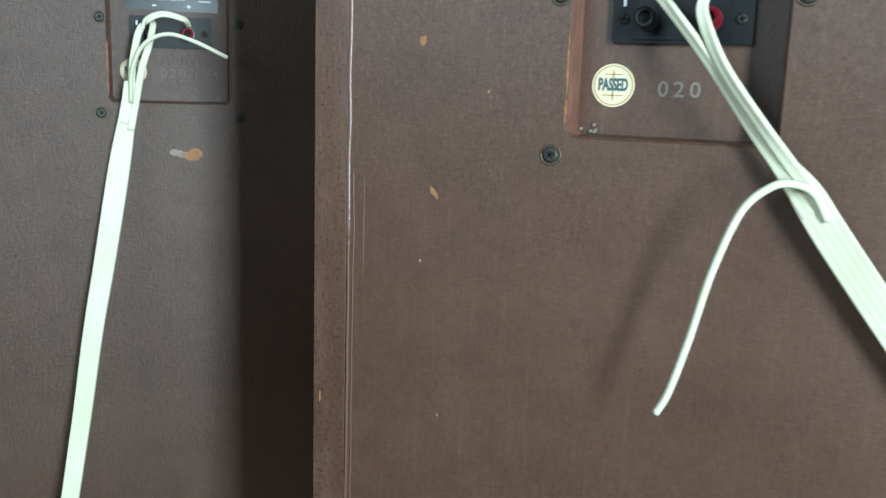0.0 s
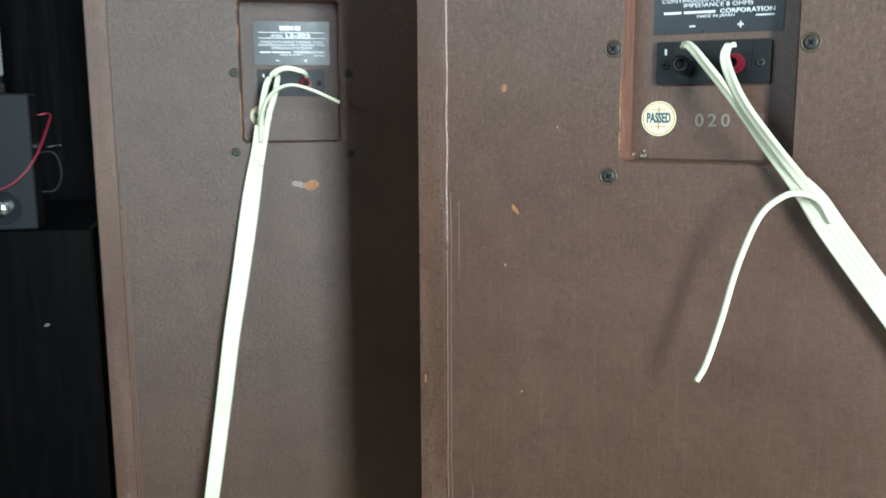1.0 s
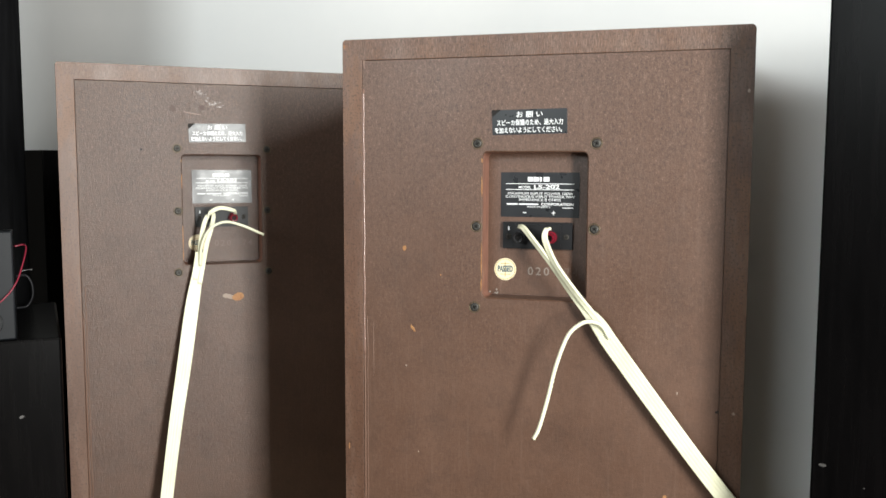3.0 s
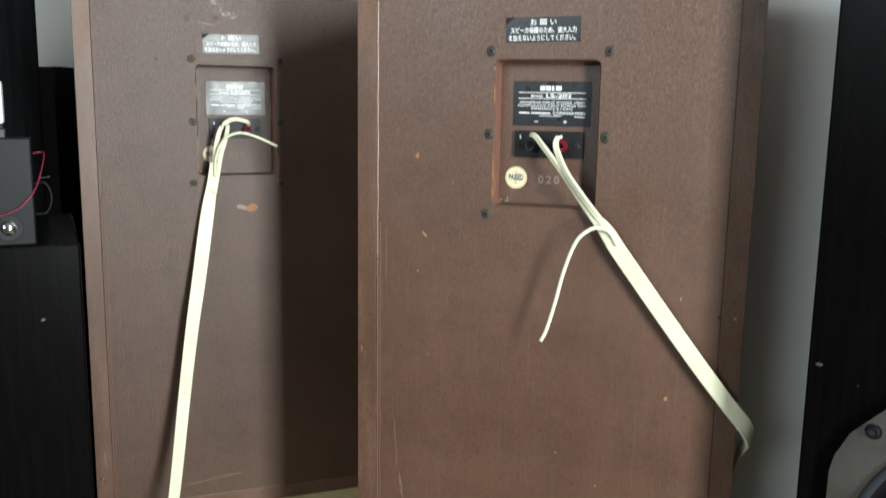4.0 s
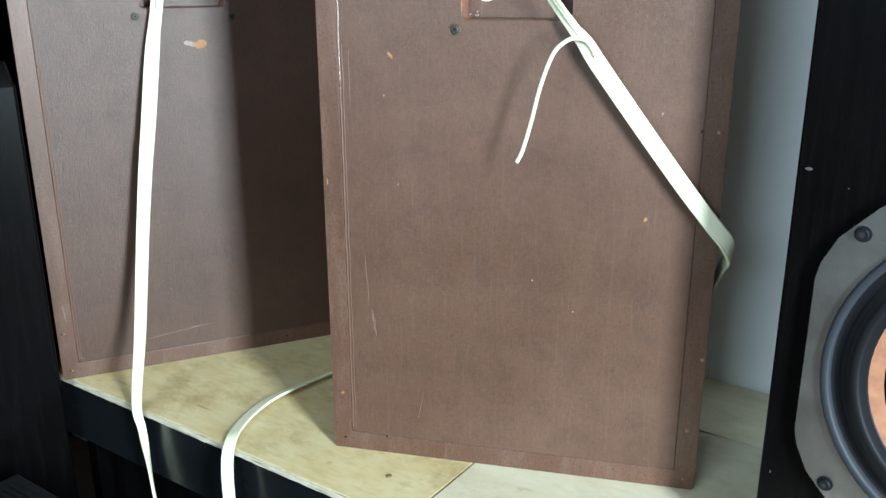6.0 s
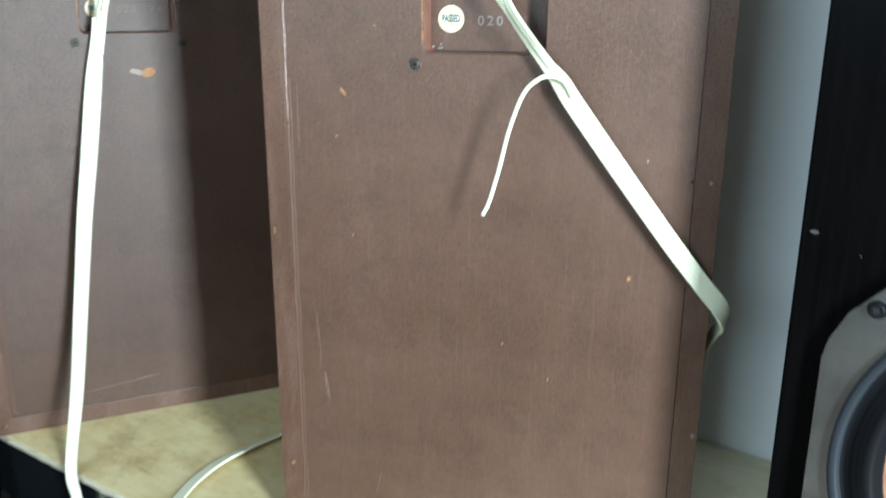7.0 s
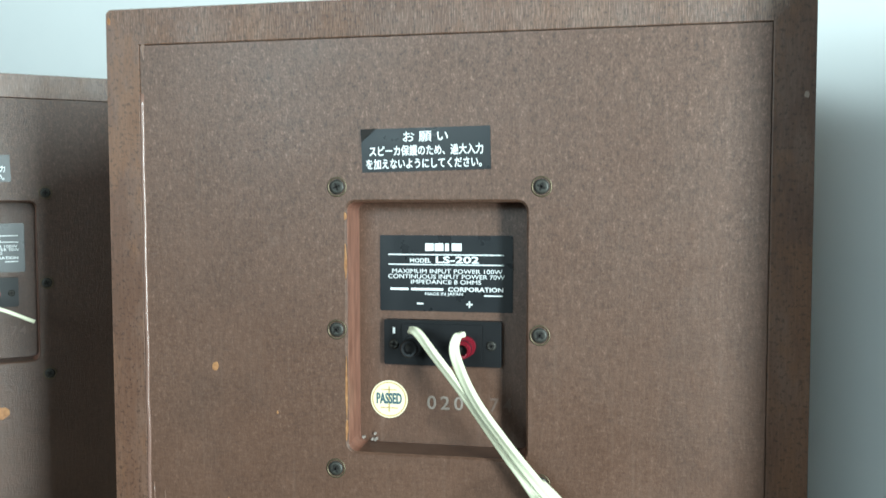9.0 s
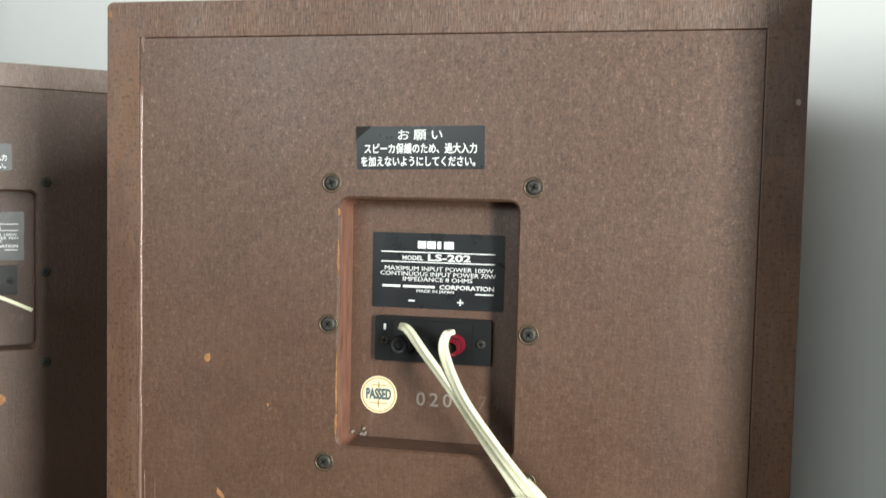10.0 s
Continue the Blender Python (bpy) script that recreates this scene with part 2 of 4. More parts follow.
PINK = material("dark_red_wire", (0.2, 0.012, 0.03), 0.4)
# colour of the unseen walls and ceiling, kept dark so they bounce little light
DULL = material("low_bounce_wall_paint", (0.13, 0.12, 0.11), 0.75, 0, 0.3)
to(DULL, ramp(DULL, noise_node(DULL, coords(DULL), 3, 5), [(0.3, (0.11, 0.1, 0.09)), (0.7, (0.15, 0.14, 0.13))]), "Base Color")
# the unseen floor too is darkened, against light bounced up at the loudspeakers
FLOOR = make_plywood("low_bounce_floor_boards", (0.075, 0.05, 0.032), (0.05, 0.032, 0.02), 0.2)


# ---- mesh helpers ----
def link(name, bm, mat, parent=None, label="", m=None, smooth=False):
    me = bpy.data.meshes.new(name)
    bm.normal_update()
    bm.to_mesh(me)
    bm.free()
    me.materials.append(mat)
    if smooth:
        for p in me.polygons:
            p.use_smooth = True
    ob = new(name, me)
    if parent is not None:
        ob.parent = parent
    if m is not None:
        ob.matrix_basis = m
    if label:
        tagged(ob, label)
    return ob


def part(name, bm, mat, parent, label="", m=None, smooth=False):
    return link(name, bm, mat, parent, label, m, smooth)


def thing(name, m, label, category, group=""):
    ob = new(name)
    ob.empty_display_size = 0.05
    ob.matrix_world = m
    return tagged(ob, label, category, group)


def box(x0, x1, y0, y1, z0, z1, r=0.0, seg=2):
    bm = bmesh.new()
    v = [bm.verts.new((x, y, z)) for x in (x0, x1) for y in (y0, y1) for z in (z0, z1)]
    for f in ((0, 1, 3, 2), (4, 6, 7, 5), (0, 4, 5, 1), (2, 3, 7, 6), (0, 2, 6, 4), (1, 5, 7, 3)):
        bm.faces.new([v[i] for i in f])
    bmesh.ops.recalc_face_normals(bm, faces=bm.faces)
    if r:
        bmesh.ops.bevel(bm, geom=bm.edges[:], offset=r, segments=seg, profile=0.5, affect="EDGES")
    return bm


def lathe(profile, n=32, axis="y", closed=True):
    """A turned body; profile: rows of radius and place along the axis."""
    bm, rings = bmesh.new(), []
    for r, h in profile:
        ring = []
        for k in range(n):
            a = 2 * math.pi * k / n
            ring.append(bm.verts.new((r * math.cos(a), h, r * math.sin(a)) if axis == "y" else (r * math.cos(a), r * math.sin(a), h)))
        rings.append(ring)
    for a, b in zip(rings, rings[1:]):
        for k in range(n):
            bm.faces.new((a[k], a[(k + 1) % n], b[(k + 1) % n], b[k]))
    if closed:
        bm.faces.new(rings[0])
        bm.faces.new(rings[-1])
    bmesh.ops.recalc_face_normals(bm, faces=bm.faces)
    return bm


def slab(outline, y0, y1):
    """A plate: an outline of (x, z) from y0 to y1."""
    bm = bmesh.new()
    a = [bm.verts.new((x, y0, z)) for x, z in outline]
    b = [bm.verts.new((x, y1, z)) for x, z in outline]
    bm.faces.new(a)
    bm.faces.new(b[::-1])
    n = len(a)
    for k in range(n):
        bm.faces.new((a[k], b[k], b[(k + 1) % n], a[(k + 1) % n]))
    bmesh.ops.recalc_face_normals(bm, faces=bm.faces)
    return bm


def rounded(x0, x1, z0, z1, r, n=5):
    pts = []
    for cx, cz, a0 in ((x1 - r, z1 - r, 0), (x0 + r, z1 - r, 90), (x0 + r, z0 + r, 180), (x1 - r, z0 + r, 270)):
        for k in range(n + 1):
            a = radians(a0 + 90 * k / n)
            pts.append((cx + r * math.cos(a), cz + r * math.sin(a)))
    return pts


def chip_outline(rng, cx, cz, w, h, n=9, tilt=0.0):
    pts = []
    for k in range(n):
        a = 2 * math.pi * k / n
        s = rng.uniform(0.6, 1.05)
        x, z = w / 2 * math.cos(a) * s, h / 2 * math.sin(a) * s
        pts.append((cx + x * math.cos(tilt) - z * math.sin(tilt), cz + x * math.sin(tilt) + z * math.cos(tilt)))
    return pts


def spline(points, steps=8):
    """Catmull-Rom through rows of numbers."""
    p = [np.array(q, float) for q in points]
    p = [2 * p[0] - p[1]] + p + [2 * p[-1] - p[-2]]
    out = []
    for i in range(1, len(p) - 2):
        for k in range(steps):
            t = k / steps
            a, b, c, d = p[i - 1:i + 3]
            out.append(0.5 * (2 * b + (c - a) * t + (2 * a - 5 * b + 4 * c - d) * t * t + (3 * b - a - 3 * c + d) * t ** 3))
    out.append(p[-2])
    return out


def ribbon(rows, ridges, thick, steps=8):
    """A flat cable of several round cores side by side. Rows: x, y, z, the width's way, the width."""
    bm, rings, per = bmesh.new(), [], 6
    pts = spline(rows, steps)
    for i, q in enumerate(pts):
        a, b = pts[max(i - 1, 0)], pts[min(i + 1, len(pts) - 1)]
        along = Vector(b[:3] - a[:3]).normalized()
        side = Vector(q[3:6])
        side = (side - along * side.dot(along)).normalized()
        up = along.cross(side)
        w = q[6]
        ring = []
        for face in (1, -1):
            for k in range(ridges * per):
                s = (k + 0.5) / (ridges * per)
                s = s if face > 0 else 1 - s
                bulge = 0.88 + 0.12 * abs(math.sin(math.pi * s * ridges))
                edge = min(1.0, 4 * min(s, 1 - s) * ridges + 0.25)
                ring.append(bm.verts.new(Vector(q[:3]) + side * (s - 0.5) * w + up * face * 0.5 * thick * bulge * edge))
        rings.append(ring)
    n = len(rings[0])
    for a, b in zip(rings, rings[1:]):
        for k in range(n):
            bm.faces.new((a[k], a[(k + 1) % n], b[(k + 1) % n], b[k]))
    bm.faces.new(rings[0])
    bm.faces.new(rings[-1])
    bmesh.ops.recalc_face_normals(bm, faces=bm.faces)
    return bm


def wire(points, radius, n=8, steps=8):
    """A round wire through points."""
    bm, rings = bmesh.new(), []
    pts = spline(points, steps)
    side = Vector((0.3, 1, 0.2))
    for i, q in enumerate(pts):
        along = Vector(pts[min(i + 1, len(pts) - 1)] - pts[max(i - 1, 0)]).normalized()
        side = (side - along * side.dot(along)).normalized()
        up = along.cross(side)
        rings.append([bm.verts.new(Vector(q) + (side * math.cos(2 * math.pi * k / n) + up * math.sin(2 * math.pi * k / n)) * radius) for k in range(n)])
    for a, b in zip(rings, rings[1:]):
        for k in range(n):
            bm.faces.new((a[k], a[(k + 1) % n], b[(k + 1) % n], b[k]))
    bm.faces.new(rings[0])
    bm.faces.new(rings[-1])
    bmesh.ops.recalc_face_normals(bm, faces=bm.faces)
    return bm


def text_mesh(body, size, width=0.0, bold=0.0):
    """Raised lettering centred on its place, facing -y, fitted to a width."""
    cu = bpy.data.curves.new("lettering", "FONT")
    cu.body, cu.size, cu.align_x, cu.align_y, cu.extrude, cu.offset, cu.resolution_u = body, size, "CENTER", "CENTER", 0.0001, bold, 3
    ob = new("lettering", cu)
    me = bpy.data.meshes.new_from_object(ob.evaluated_get(bpy.context.evaluated_depsgraph_get()))
    bpy.data.objects.remove(ob)
    bm = bmesh.new()
    bm.from_mesh(me)
    bpy.data.meshes.remove(me)
    bpy.data.curves.remove(cu)
    xs = [v.co.x for v in bm.verts] or [0, 1]
    k = width / (max(xs) - min(xs)) if width else 1.0
    for v in bm.verts:
        v.co = Vector((v.co.x * k, -v.co.z, v.co.y))
    return bm


# ---- the room ----
def structure(name, bm, mat, label, m=ROOM):
    return tagged(link(name, bm, mat, m=m), label, "structure", kind="structure")


structure("floor", box(-2.8, 2.2, -3.8, 0.2, -0.1, 0), FLOOR, "brown wooden floor of the room, unseen, darkened to cut bounced light")
structure("ceiling", box(-2.8, 2.2, -3.8, 0.2, 2.5, 2.6), DULL, "plain unseen ceiling, darkened to cut bounced light")
structure("wall_north", box(-2.8, 2.2, 0, 0.2, 0, 2.5), PAINT, "plain white painted wall behind the loudspeakers")
structure("wall_west", box(-2.8, -2.6, -3.6, 0, 0, 2.5), DULL, "plain unseen side wall, grey-brown to cut bounced light")


def wall_with_opening(name, lo, hi, opening, across, m):
    """A wall from lo to hi along x, across its thickness in y, with one opening."""
    a, b, c, d = opening
    bm = bmesh.new()
    for x0, x1, z0, z1 in ((lo, a, 0, 2.5), (b, hi, 0, 2.5), (a, b, 0, c), (a, b, d, 2.5)):
        o = box(x0, x1, 0, across, z0, z1)
        me = bpy.data.meshes.new("piece")
        o.to_mesh(me)
        o.free()
        bm.from_mesh(me)
        bpy.data.meshes.remove(me)
    return structure(name, bm, DULL, "unseen wall with a window opening, grey-brown to cut bounced light", m)


wall_with_opening("wall_south", -2.8, 2.2, (-1.02, 0.76, 1.55, 2.35), -0.2, ROOM @ pose(0, -3.6, 0))
wall_with_opening("wall_east", -3.6, 0.0, (-1.63, -1.23, 0.62, 2.22), -0.2, ROOM @ pose(2.0, 0, 0, 0, 0, 90))

# the low black cabinet under the boards, and the boards
LOW = pose(0.154, -0.004, 0, 0, 0, -21.3)      # x along its front; the joint of the boards at x = 0
low = thing("media_cabinet", LOW, "low glossy black lacquered cabinet carrying the plywood boards", "cabinet")
part("top", box(-0.578, 1.3, -0.0965, 0.32, BOARD - 0.03, BOARD - 0.0105, 0.001), BLACK_GLOSS, low)
part("apron", box(-0.578, 1.3, -0.1145, -0.097, BOARD - 0.090, BOARD - 0.0105, 0.0015), BLACK_GLOSS, low, "glossy black front rail")
part("back_panel", box(-0.56, 1.3, 0.29, 0.31, 0.06, BOARD - 0.031), BLACK_SATIN, low)
part("bottom_shelf", box(-0.56, 1.3, -0.10, 0.289, 0.04, 0.058), BLACK_SATIN, low)
for x0, x1 in ((-0.56, -0.54), (0.3, 0.32), (1.28, 1.3)):
    part("side_panel", box(x0, x1, -0.096, 0.288, 0.0591, BOARD - 0.0311), BLACK_SATIN, low)
for x0 in (-0.55, 1.25):
    for y0 in (-0.09, 0.24):
        part("foot", box(x0, x0 + 0.04, y0, y0 + 0.04, 0, 0.0395, 0.003), BLACK_SATIN, low)


def plywood_board(name, x0, x1, y0, y1, mat, label, seed):
    """A board with a slightly torn, layered front edge."""
    rng = random.Random(seed)
    th = thing(name, LOW @ pose(0, 0, BOARD), label, "board", "plywood boards")
    n = 120
    for lay, (za, zb, m) in enumerate(((-0.0016, 0.0, mat), (-0.0058, -0.0018, PLY_EDGE), (-0.0101, -0.0059, PLY_EDGE))):
        bm = bmesh.new()
        rows = []
        for k in range(n + 1):
            x = x0 + (x1 - x0) * k / n
            tear = (0.0016 * abs(noise.noise((x * 60, seed, lay * 3.1))) + 0.006 * max(0, noise.noise((x * 14, seed + 3, lay * 2)) - 0.25)) if 0 < k < n else 0
            front = y0 + 0.64 * max(0.0, -0.565 - x)      # the far corner is cut off beside the black cabinet
            rows.append([bm.verts.new((x, y, z)) for y, z in ((front + tear, za), (front + tear, zb), (y1, zb), (y1, za))])
        for a, b in zip(rows, rows[1:]):
            for k in range(4):
                bm.faces.new((a[k], a[(k + 1) % 4], b[(k + 1) % 4], b[k]))
        bm.faces.new(rows[0])
        bm.faces.new(rows[-1])
        bmesh.ops.recalc_face_normals(bm, faces=bm.faces)
        part(("face_veneer", "core_ply", "back_ply")[lay], bm, m, th)
    return th


left_board = plywood_board("plywood_board", -0.78, -0.0015, -0.118, 0.325, PLY, "yellowish plywood board with a torn layered edge on the black cabinet", 1)
part("board_screw", lathe([(0.0003, 0.0008), (0.0018, 0.0012), (0.003, 0.0006), (0.0034, -0.002)], 16, "z"), SCUFF, left_board, "sunken plugged screw", pose(*(LOW.inverted() @ Vector((0.0749, -0.0446, 0)))[:2], 0.0003))
right_board = plywood_board("plywood_board", 0.0015, 0.9, -0.118, 0.2055, PLY_PALE, "pale plywood board lying beside the yellow one on the cabinet", 2)
back_board = plywood_board("plywood_board", 0.0015, 0.9, 0.2080, 0.342, PLY_PALE, "narrow pale plywood board along the white wall", 3)


# ---- the two brown loudspeakers, seen from behind ----
SW, SH, SD, EDGE = 0.3815, 0.7052, 0.25, 0.0205
RX0, RX1, RZ0, RZ1, RDEEP = 0.1415, 0.2397, 0.4582, 0.5962, 0.021


def screw(parent, x, z, rng, y=0.0, r=0.0042):
    head = part("screw", lathe([(0.0003, y - 0.0001), (r * 0.55, y - 0.0011), (r * 0.95, y - 0.0007), (r, y), (r, y + 0.001)], 16), STEEL, parent, "", pose(x, 0, z, 0, rng.uniform(0, 90), 0), True)
    bm = box(-0.0022, 0.0022, y - 0.00125, y - 0.001, -0.0005, 0.0005)
    part("slot", bm, HOLE, head)
    part("slot", box(-0.0005, 0.0005, y - 0.00125, y - 0.001, -0.0022, 0.0022), HOLE, head)
    if r > 0.004:
        part("rim", lathe([(r + 0.0002, y + 0.0004), (r + 0.0006, y - 0.0004), (r + 0.0013, y - 0.0003), (r + 0.0015, y + 0.0003)], 20, closed=False), BRASS, head, "tarnished brass rim", None, True)
    return head


def make_loudspeaker(m, label, seed, raw_chips, pale_marks, holes, stamp, board):
    rng = random.Random(seed)
    th = thing("loudspeaker", m, label, "loudspeaker", "brown loudspeakers")
    inset = 0.0003
    g = 0.00005
    r = 0.0045

    def corner(sx, sz, upright):
        """The rounded outer corner of a mitred board: from its mitre to its straight edge."""
        pts = []
        for deg in (45, 67.5, 90):
            a = radians(deg)
            p = (r - r * math.sin(a), r - r * math.cos(a)) if upright else (r - r * math.cos(a), r - r * math.sin(a))
            pts.append((p[0] if sx < 0 else SW - p[0], p[1] if sz < 0 else SH - p[1]))
        return pts

    boards = []
    for sx in (-1, 1):
        xi = EDGE if sx < 0 else SW - EDGE
        boards.append(("side_panel", [(xi, SH - EDGE), (xi, EDGE)] + corner(sx, -1, True) + corner(sx, 1, True)[::-1]))
    for sz, name in ((1, "top_panel"), (-1, "bottom_panel")):
        zi = EDGE if sz < 0 else SH - EDGE
        boards.append((name, [(SW - EDGE, zi), (EDGE, zi)] + corner(-1, sz, False) + corner(1, sz, False)[::-1]))
    for name, outline in boards:
        cx, cz = sum(p[0] for p in outline) / len(outline), sum(p[1] for p in outline) / len(outline)
        bm = slab(outline, 0, SD)
        long_edges = [e for e in bm.edges if all(abs(v.co.y) < 1e-6 for v in e.verts) and (abs(e.verts[0].co.x - e.verts[1].co.x) < 1e-4 or abs(e.verts[0].co.z - e.verts[1].co.z) < 1e-4)]
        near = lambda e: all(EDGE - 1e-4 < v.co.x < SW - EDGE + 1e-4 and EDGE - 1e-4 < v.co.z < SH - EDGE + 1e-4 for v in e.verts)
        inner_edges = [e for e in long_edges if near(e)]
        bmesh.ops.bevel(bm, geom=[e for e in long_edges if e not in inner_edges], offset=0.0016, segments=2, profile=0.5, affect="EDGES")
        bmesh.ops.bevel(bm, geom=[e for e in inner_edges if e.is_valid], offset=0.0006, segments=2, profile=0.5, affect="EDGES")
        part(name, bm, VENEER_TOP if name == "top_panel" else VENEER, th)
    part("front_baffle", box(EDGE + 0.001, SW - EDGE - 0.001, SD - 0.03, SD - 0.01, EDGE + 0.001, SH - EDGE), BLACK_SATIN, th)
    # back panel with its rounded opening
    bm = bmesh.new()
    x0, x1, z0, z1 = EDGE + 0.0004, SW - EDGE - 0.0004, EDGE + 0.0004, SH - EDGE - 0.0004
    outer = [bm.verts.new((x, inset, z)) for x, z in ((x0, z0), (x1, z0), (x1, z1), (x0, z1))]
    hole = rounded(RX0, RX1, RZ0, RZ1, 0.005)
    lip = rounded(RX0 - 0.0012, RX1 + 0.0012, RZ0 - 0.0012, RZ1 + 0.0012, 0.0062)
    inner = [bm.verts.new((x, inset, z)) for x, z in lip]
    es = [bm.edges.new((r[k], r[(k + 1) % len(r)])) for r in (outer, inner) for k in range(len(r))]
    bmesh.ops.triangle_fill(bm, use_beauty=True, edges=es)
    low_ring = [bm.verts.new((x, inset + 0.0012, z)) for x, z in hole]
    nh = len(hole)
    for k in range(nh):
        bm.faces.new((inner[k], inner[(k + 1) % nh], low_ring[(k + 1) % nh], low_ring[k]))
    rim = [bm.verts.new((v.co.x, 0.019, v.co.z)) for v in outer]
    for k in range(4):
        bm.faces.new((outer[k], rim[k], rim[(k + 1) % 4], outer[(k + 1) % 4]))
    for f in bm.faces:
        f.normal_update()
        if f.normal.y > 0 and abs(f.normal.y) > 0.9:
            f.normal_flip()
    back = part("back_panel", bm, board, th, "brown painted hardboard back panel")
    # recess: side walls and floor
    bm = bmesh.new()
    a = [bm.verts.new((x, inset + 0.0012, z)) for x, z in hole]
    b = [bm.verts.new((x, RDEEP, z)) for x, z in rounded(RX0 + 0.0012, RX1 - 0.0004, RZ0 + 0.0006, RZ1 - 0.0006, 0.0046)]
    for k in range(nh):
        if not (hole[k][1] < RZ0 + 1e-4 and hole[(k + 1) % nh][1] < RZ0 + 1e-4):
            bm.faces.new((a[k], b[k], b[(k + 1) % nh], a[(k + 1) % nh]))
    part("recess_wall", bm, RED_EDGE, th, "reddish brown sawn edge of the recess")
    bm = bmesh.new()
    ledge = [bm.verts.new(p) for p in ((RX0 + 0.005, inset + 0.0012, RZ0), (RX1 - 0.005, inset + 0.0012, RZ0), (RX1 - 0.005, RDEEP, RZ0 + 0.0006), (RX0 + 0.0058, RDEEP, RZ0 + 0.0006))]
    bm.faces.new(ledge)
    part("recess_ledge", bm, board, th, "dusty brown lower edge of the recess")
    bm = slab(rounded(RX0 - 0.002, RX1 + 0.002, RZ0 - 0.002, RZ1 + 0.002, 0.006), RDEEP, RDEEP + 0.004)
    part("recess_floor", bm, board, th)
    # rating label
    lx0, lx1, lz0, lz1 = 0.155, 0.2304, 0.5346, 0.5774
    cx, w = (lx0 + lx1) / 2, lx1 - lx0
    plate = part("rating_label", slab(rounded(lx0, lx1, lz0, lz1, 0.0006, 2), RDEEP - 0.0006, RDEEP - 0.0001), LABEL, th, "black rating label with white print")

    def bar(parent, x, z, bw, bh, mat=PRINT, y=RDEEP - 0.0007):
        part("printed_bar", box(x - bw / 2, x + bw / 2, y - 0.0001, y, z - bh / 2, z + bh / 2), mat, parent)

    def words(parent, body, x, z, size, width, mat=PRINT, y=RDEEP - 0.0007, bold=0.0, turn=0.0):
        part("lettering", text_mesh(body, size, width, bold), mat, parent, "", pose(x, y, z, 0, turn, 0))

    zz = lambda f: lz1 - f * (lz1 - lz0)
    for k, (o, bw) in enumerate(((-0.0082, 0.0048), (-0.0027, 0.0050), (0.0018, 0.0022), (0.0073, 0.0056))):
        bar(plate, cx - 0.001 + o, zz(0.155), bw, 0.0042)
    for f in (0.255, 0.385):
        bar(plate, cx, zz(f), w * 0.87, 0.0006)
    words(plate, "MODEL", cx - 0.0145, zz(0.335), 0.0034, 0.012, bold=0.00004)
    words(plate, "LS-202", cx + 0.0065, zz(0.325), 0.0052, 0.0245, bold=0.00012)
    words(plate, "MAXIMUM INPUT POWER 100W", cx + 0.0005, zz(0.475), 0.0034, w * 0.83)
    words(plate, "CONTINUOUS INPUT POWER 70W", cx, zz(0.545), 0.0034, w * 0.88)
    words(plate, "IMPEDANCE 8 OHMS", cx, zz(0.615), 0.0034, w * 0.53)
    bar(plate, cx - 0.0265, zz(0.71), 0.0105, 0.0013)
    bar(plate, cx - 0.0105, zz(0.71), 0.0185, 0.0013)
    words(plate, "CORPORATION", cx + 0.017, zz(0.71), 0.0034, 0.031, bold=0.00006)
    words(plate, "MADE IN JAPAN", cx - 0.001, zz(0.77), 0.0024, 0.0215)
    bar(plate, cx + 0.027, zz(0.785), 0.0105, 0.0007)
    bar(plate, cx - 0.0145, zz(0.9), 0.0036, 0.0008)
    bar(plate, cx + 0.0135, zz(0.9), 0.0036, 0.0008)
    bar(plate, cx + 0.0135, zz(0.9), 0.0008, 0.0036)
    # terminal plate and its posts
    tp = part("terminal_plate", slab(rounded(0.158, 0.2246, 0.5044, 0.5300, 0.0012, 3), RDEEP - 0.004, RDEEP - 0.0002), PLASTIC, th, "black plastic terminal plate")
    part("raised_rim", slab(rounded(0.1685, 0.214, 0.5062, 0.528, 0.0012, 3), RDEEP - 0.0052, RDEEP - 0.004), PLASTIC, tp)
    for x, mat, tag in ((0.1755, PLASTIC, "black"), (0.2047, RED, "red")):
        post = part("binding_post", lathe([(0.0028, -0.0095), (0.0030, -0.0135), (0.0043, -0.0138), (0.0050, -0.0128), (0.0050, -0.0075), (0.0040, -0.006), (0.0040, 0)], 20), mat, th, tag + " plastic screw terminal", pose(x, RDEEP - 0.005, 0.5160))
        part("post_hole", lathe([(0.0029, -0.0098), (0.0001, -0.0097)], 14), HOLE, post)
        part("post_neck", lathe([(0.0058, -0.0014), (0.0060, 0)], 20), mat, post)
    screw(th, 0.1637, 0.5160, rng, RDEEP - 0.004, 0.0028)
    screw(th, 0.2190, 0.5164, rng, RDEEP - 0.004, 0.0028)
    bar(tp, 0.1637, 0.5238, 0.0014, 0.0036, PRINT, RDEEP - 0.0042)
    # round sticker
    st = part("inspection_sticker", lathe([(0.0001, RDEEP - 0.0005), (0.0108, RDEEP - 0.0005), (0.0108, RDEEP - 0.0001)], 32), CREAM, th, "round cream inspection sticker", pose(0.1598, 0, 0.4836))
    ring = bmesh.new()
    for r0 in (0.0094,):
        vs = [[ring.verts.new((r * math.cos(2 * math.pi * k / 40), RDEEP - 0.0006, r * math.sin(2 * math.pi * k / 40))) for k in range(40)] for r in (r0, r0 + 0.0006)]
        for k in range(40):
            ring.faces.new((vs[0][k], vs[0][(k + 1) % 40], vs[1][(k + 1) % 40], vs[1][k]))
    part("printed_ring", ring, GOLD, st)
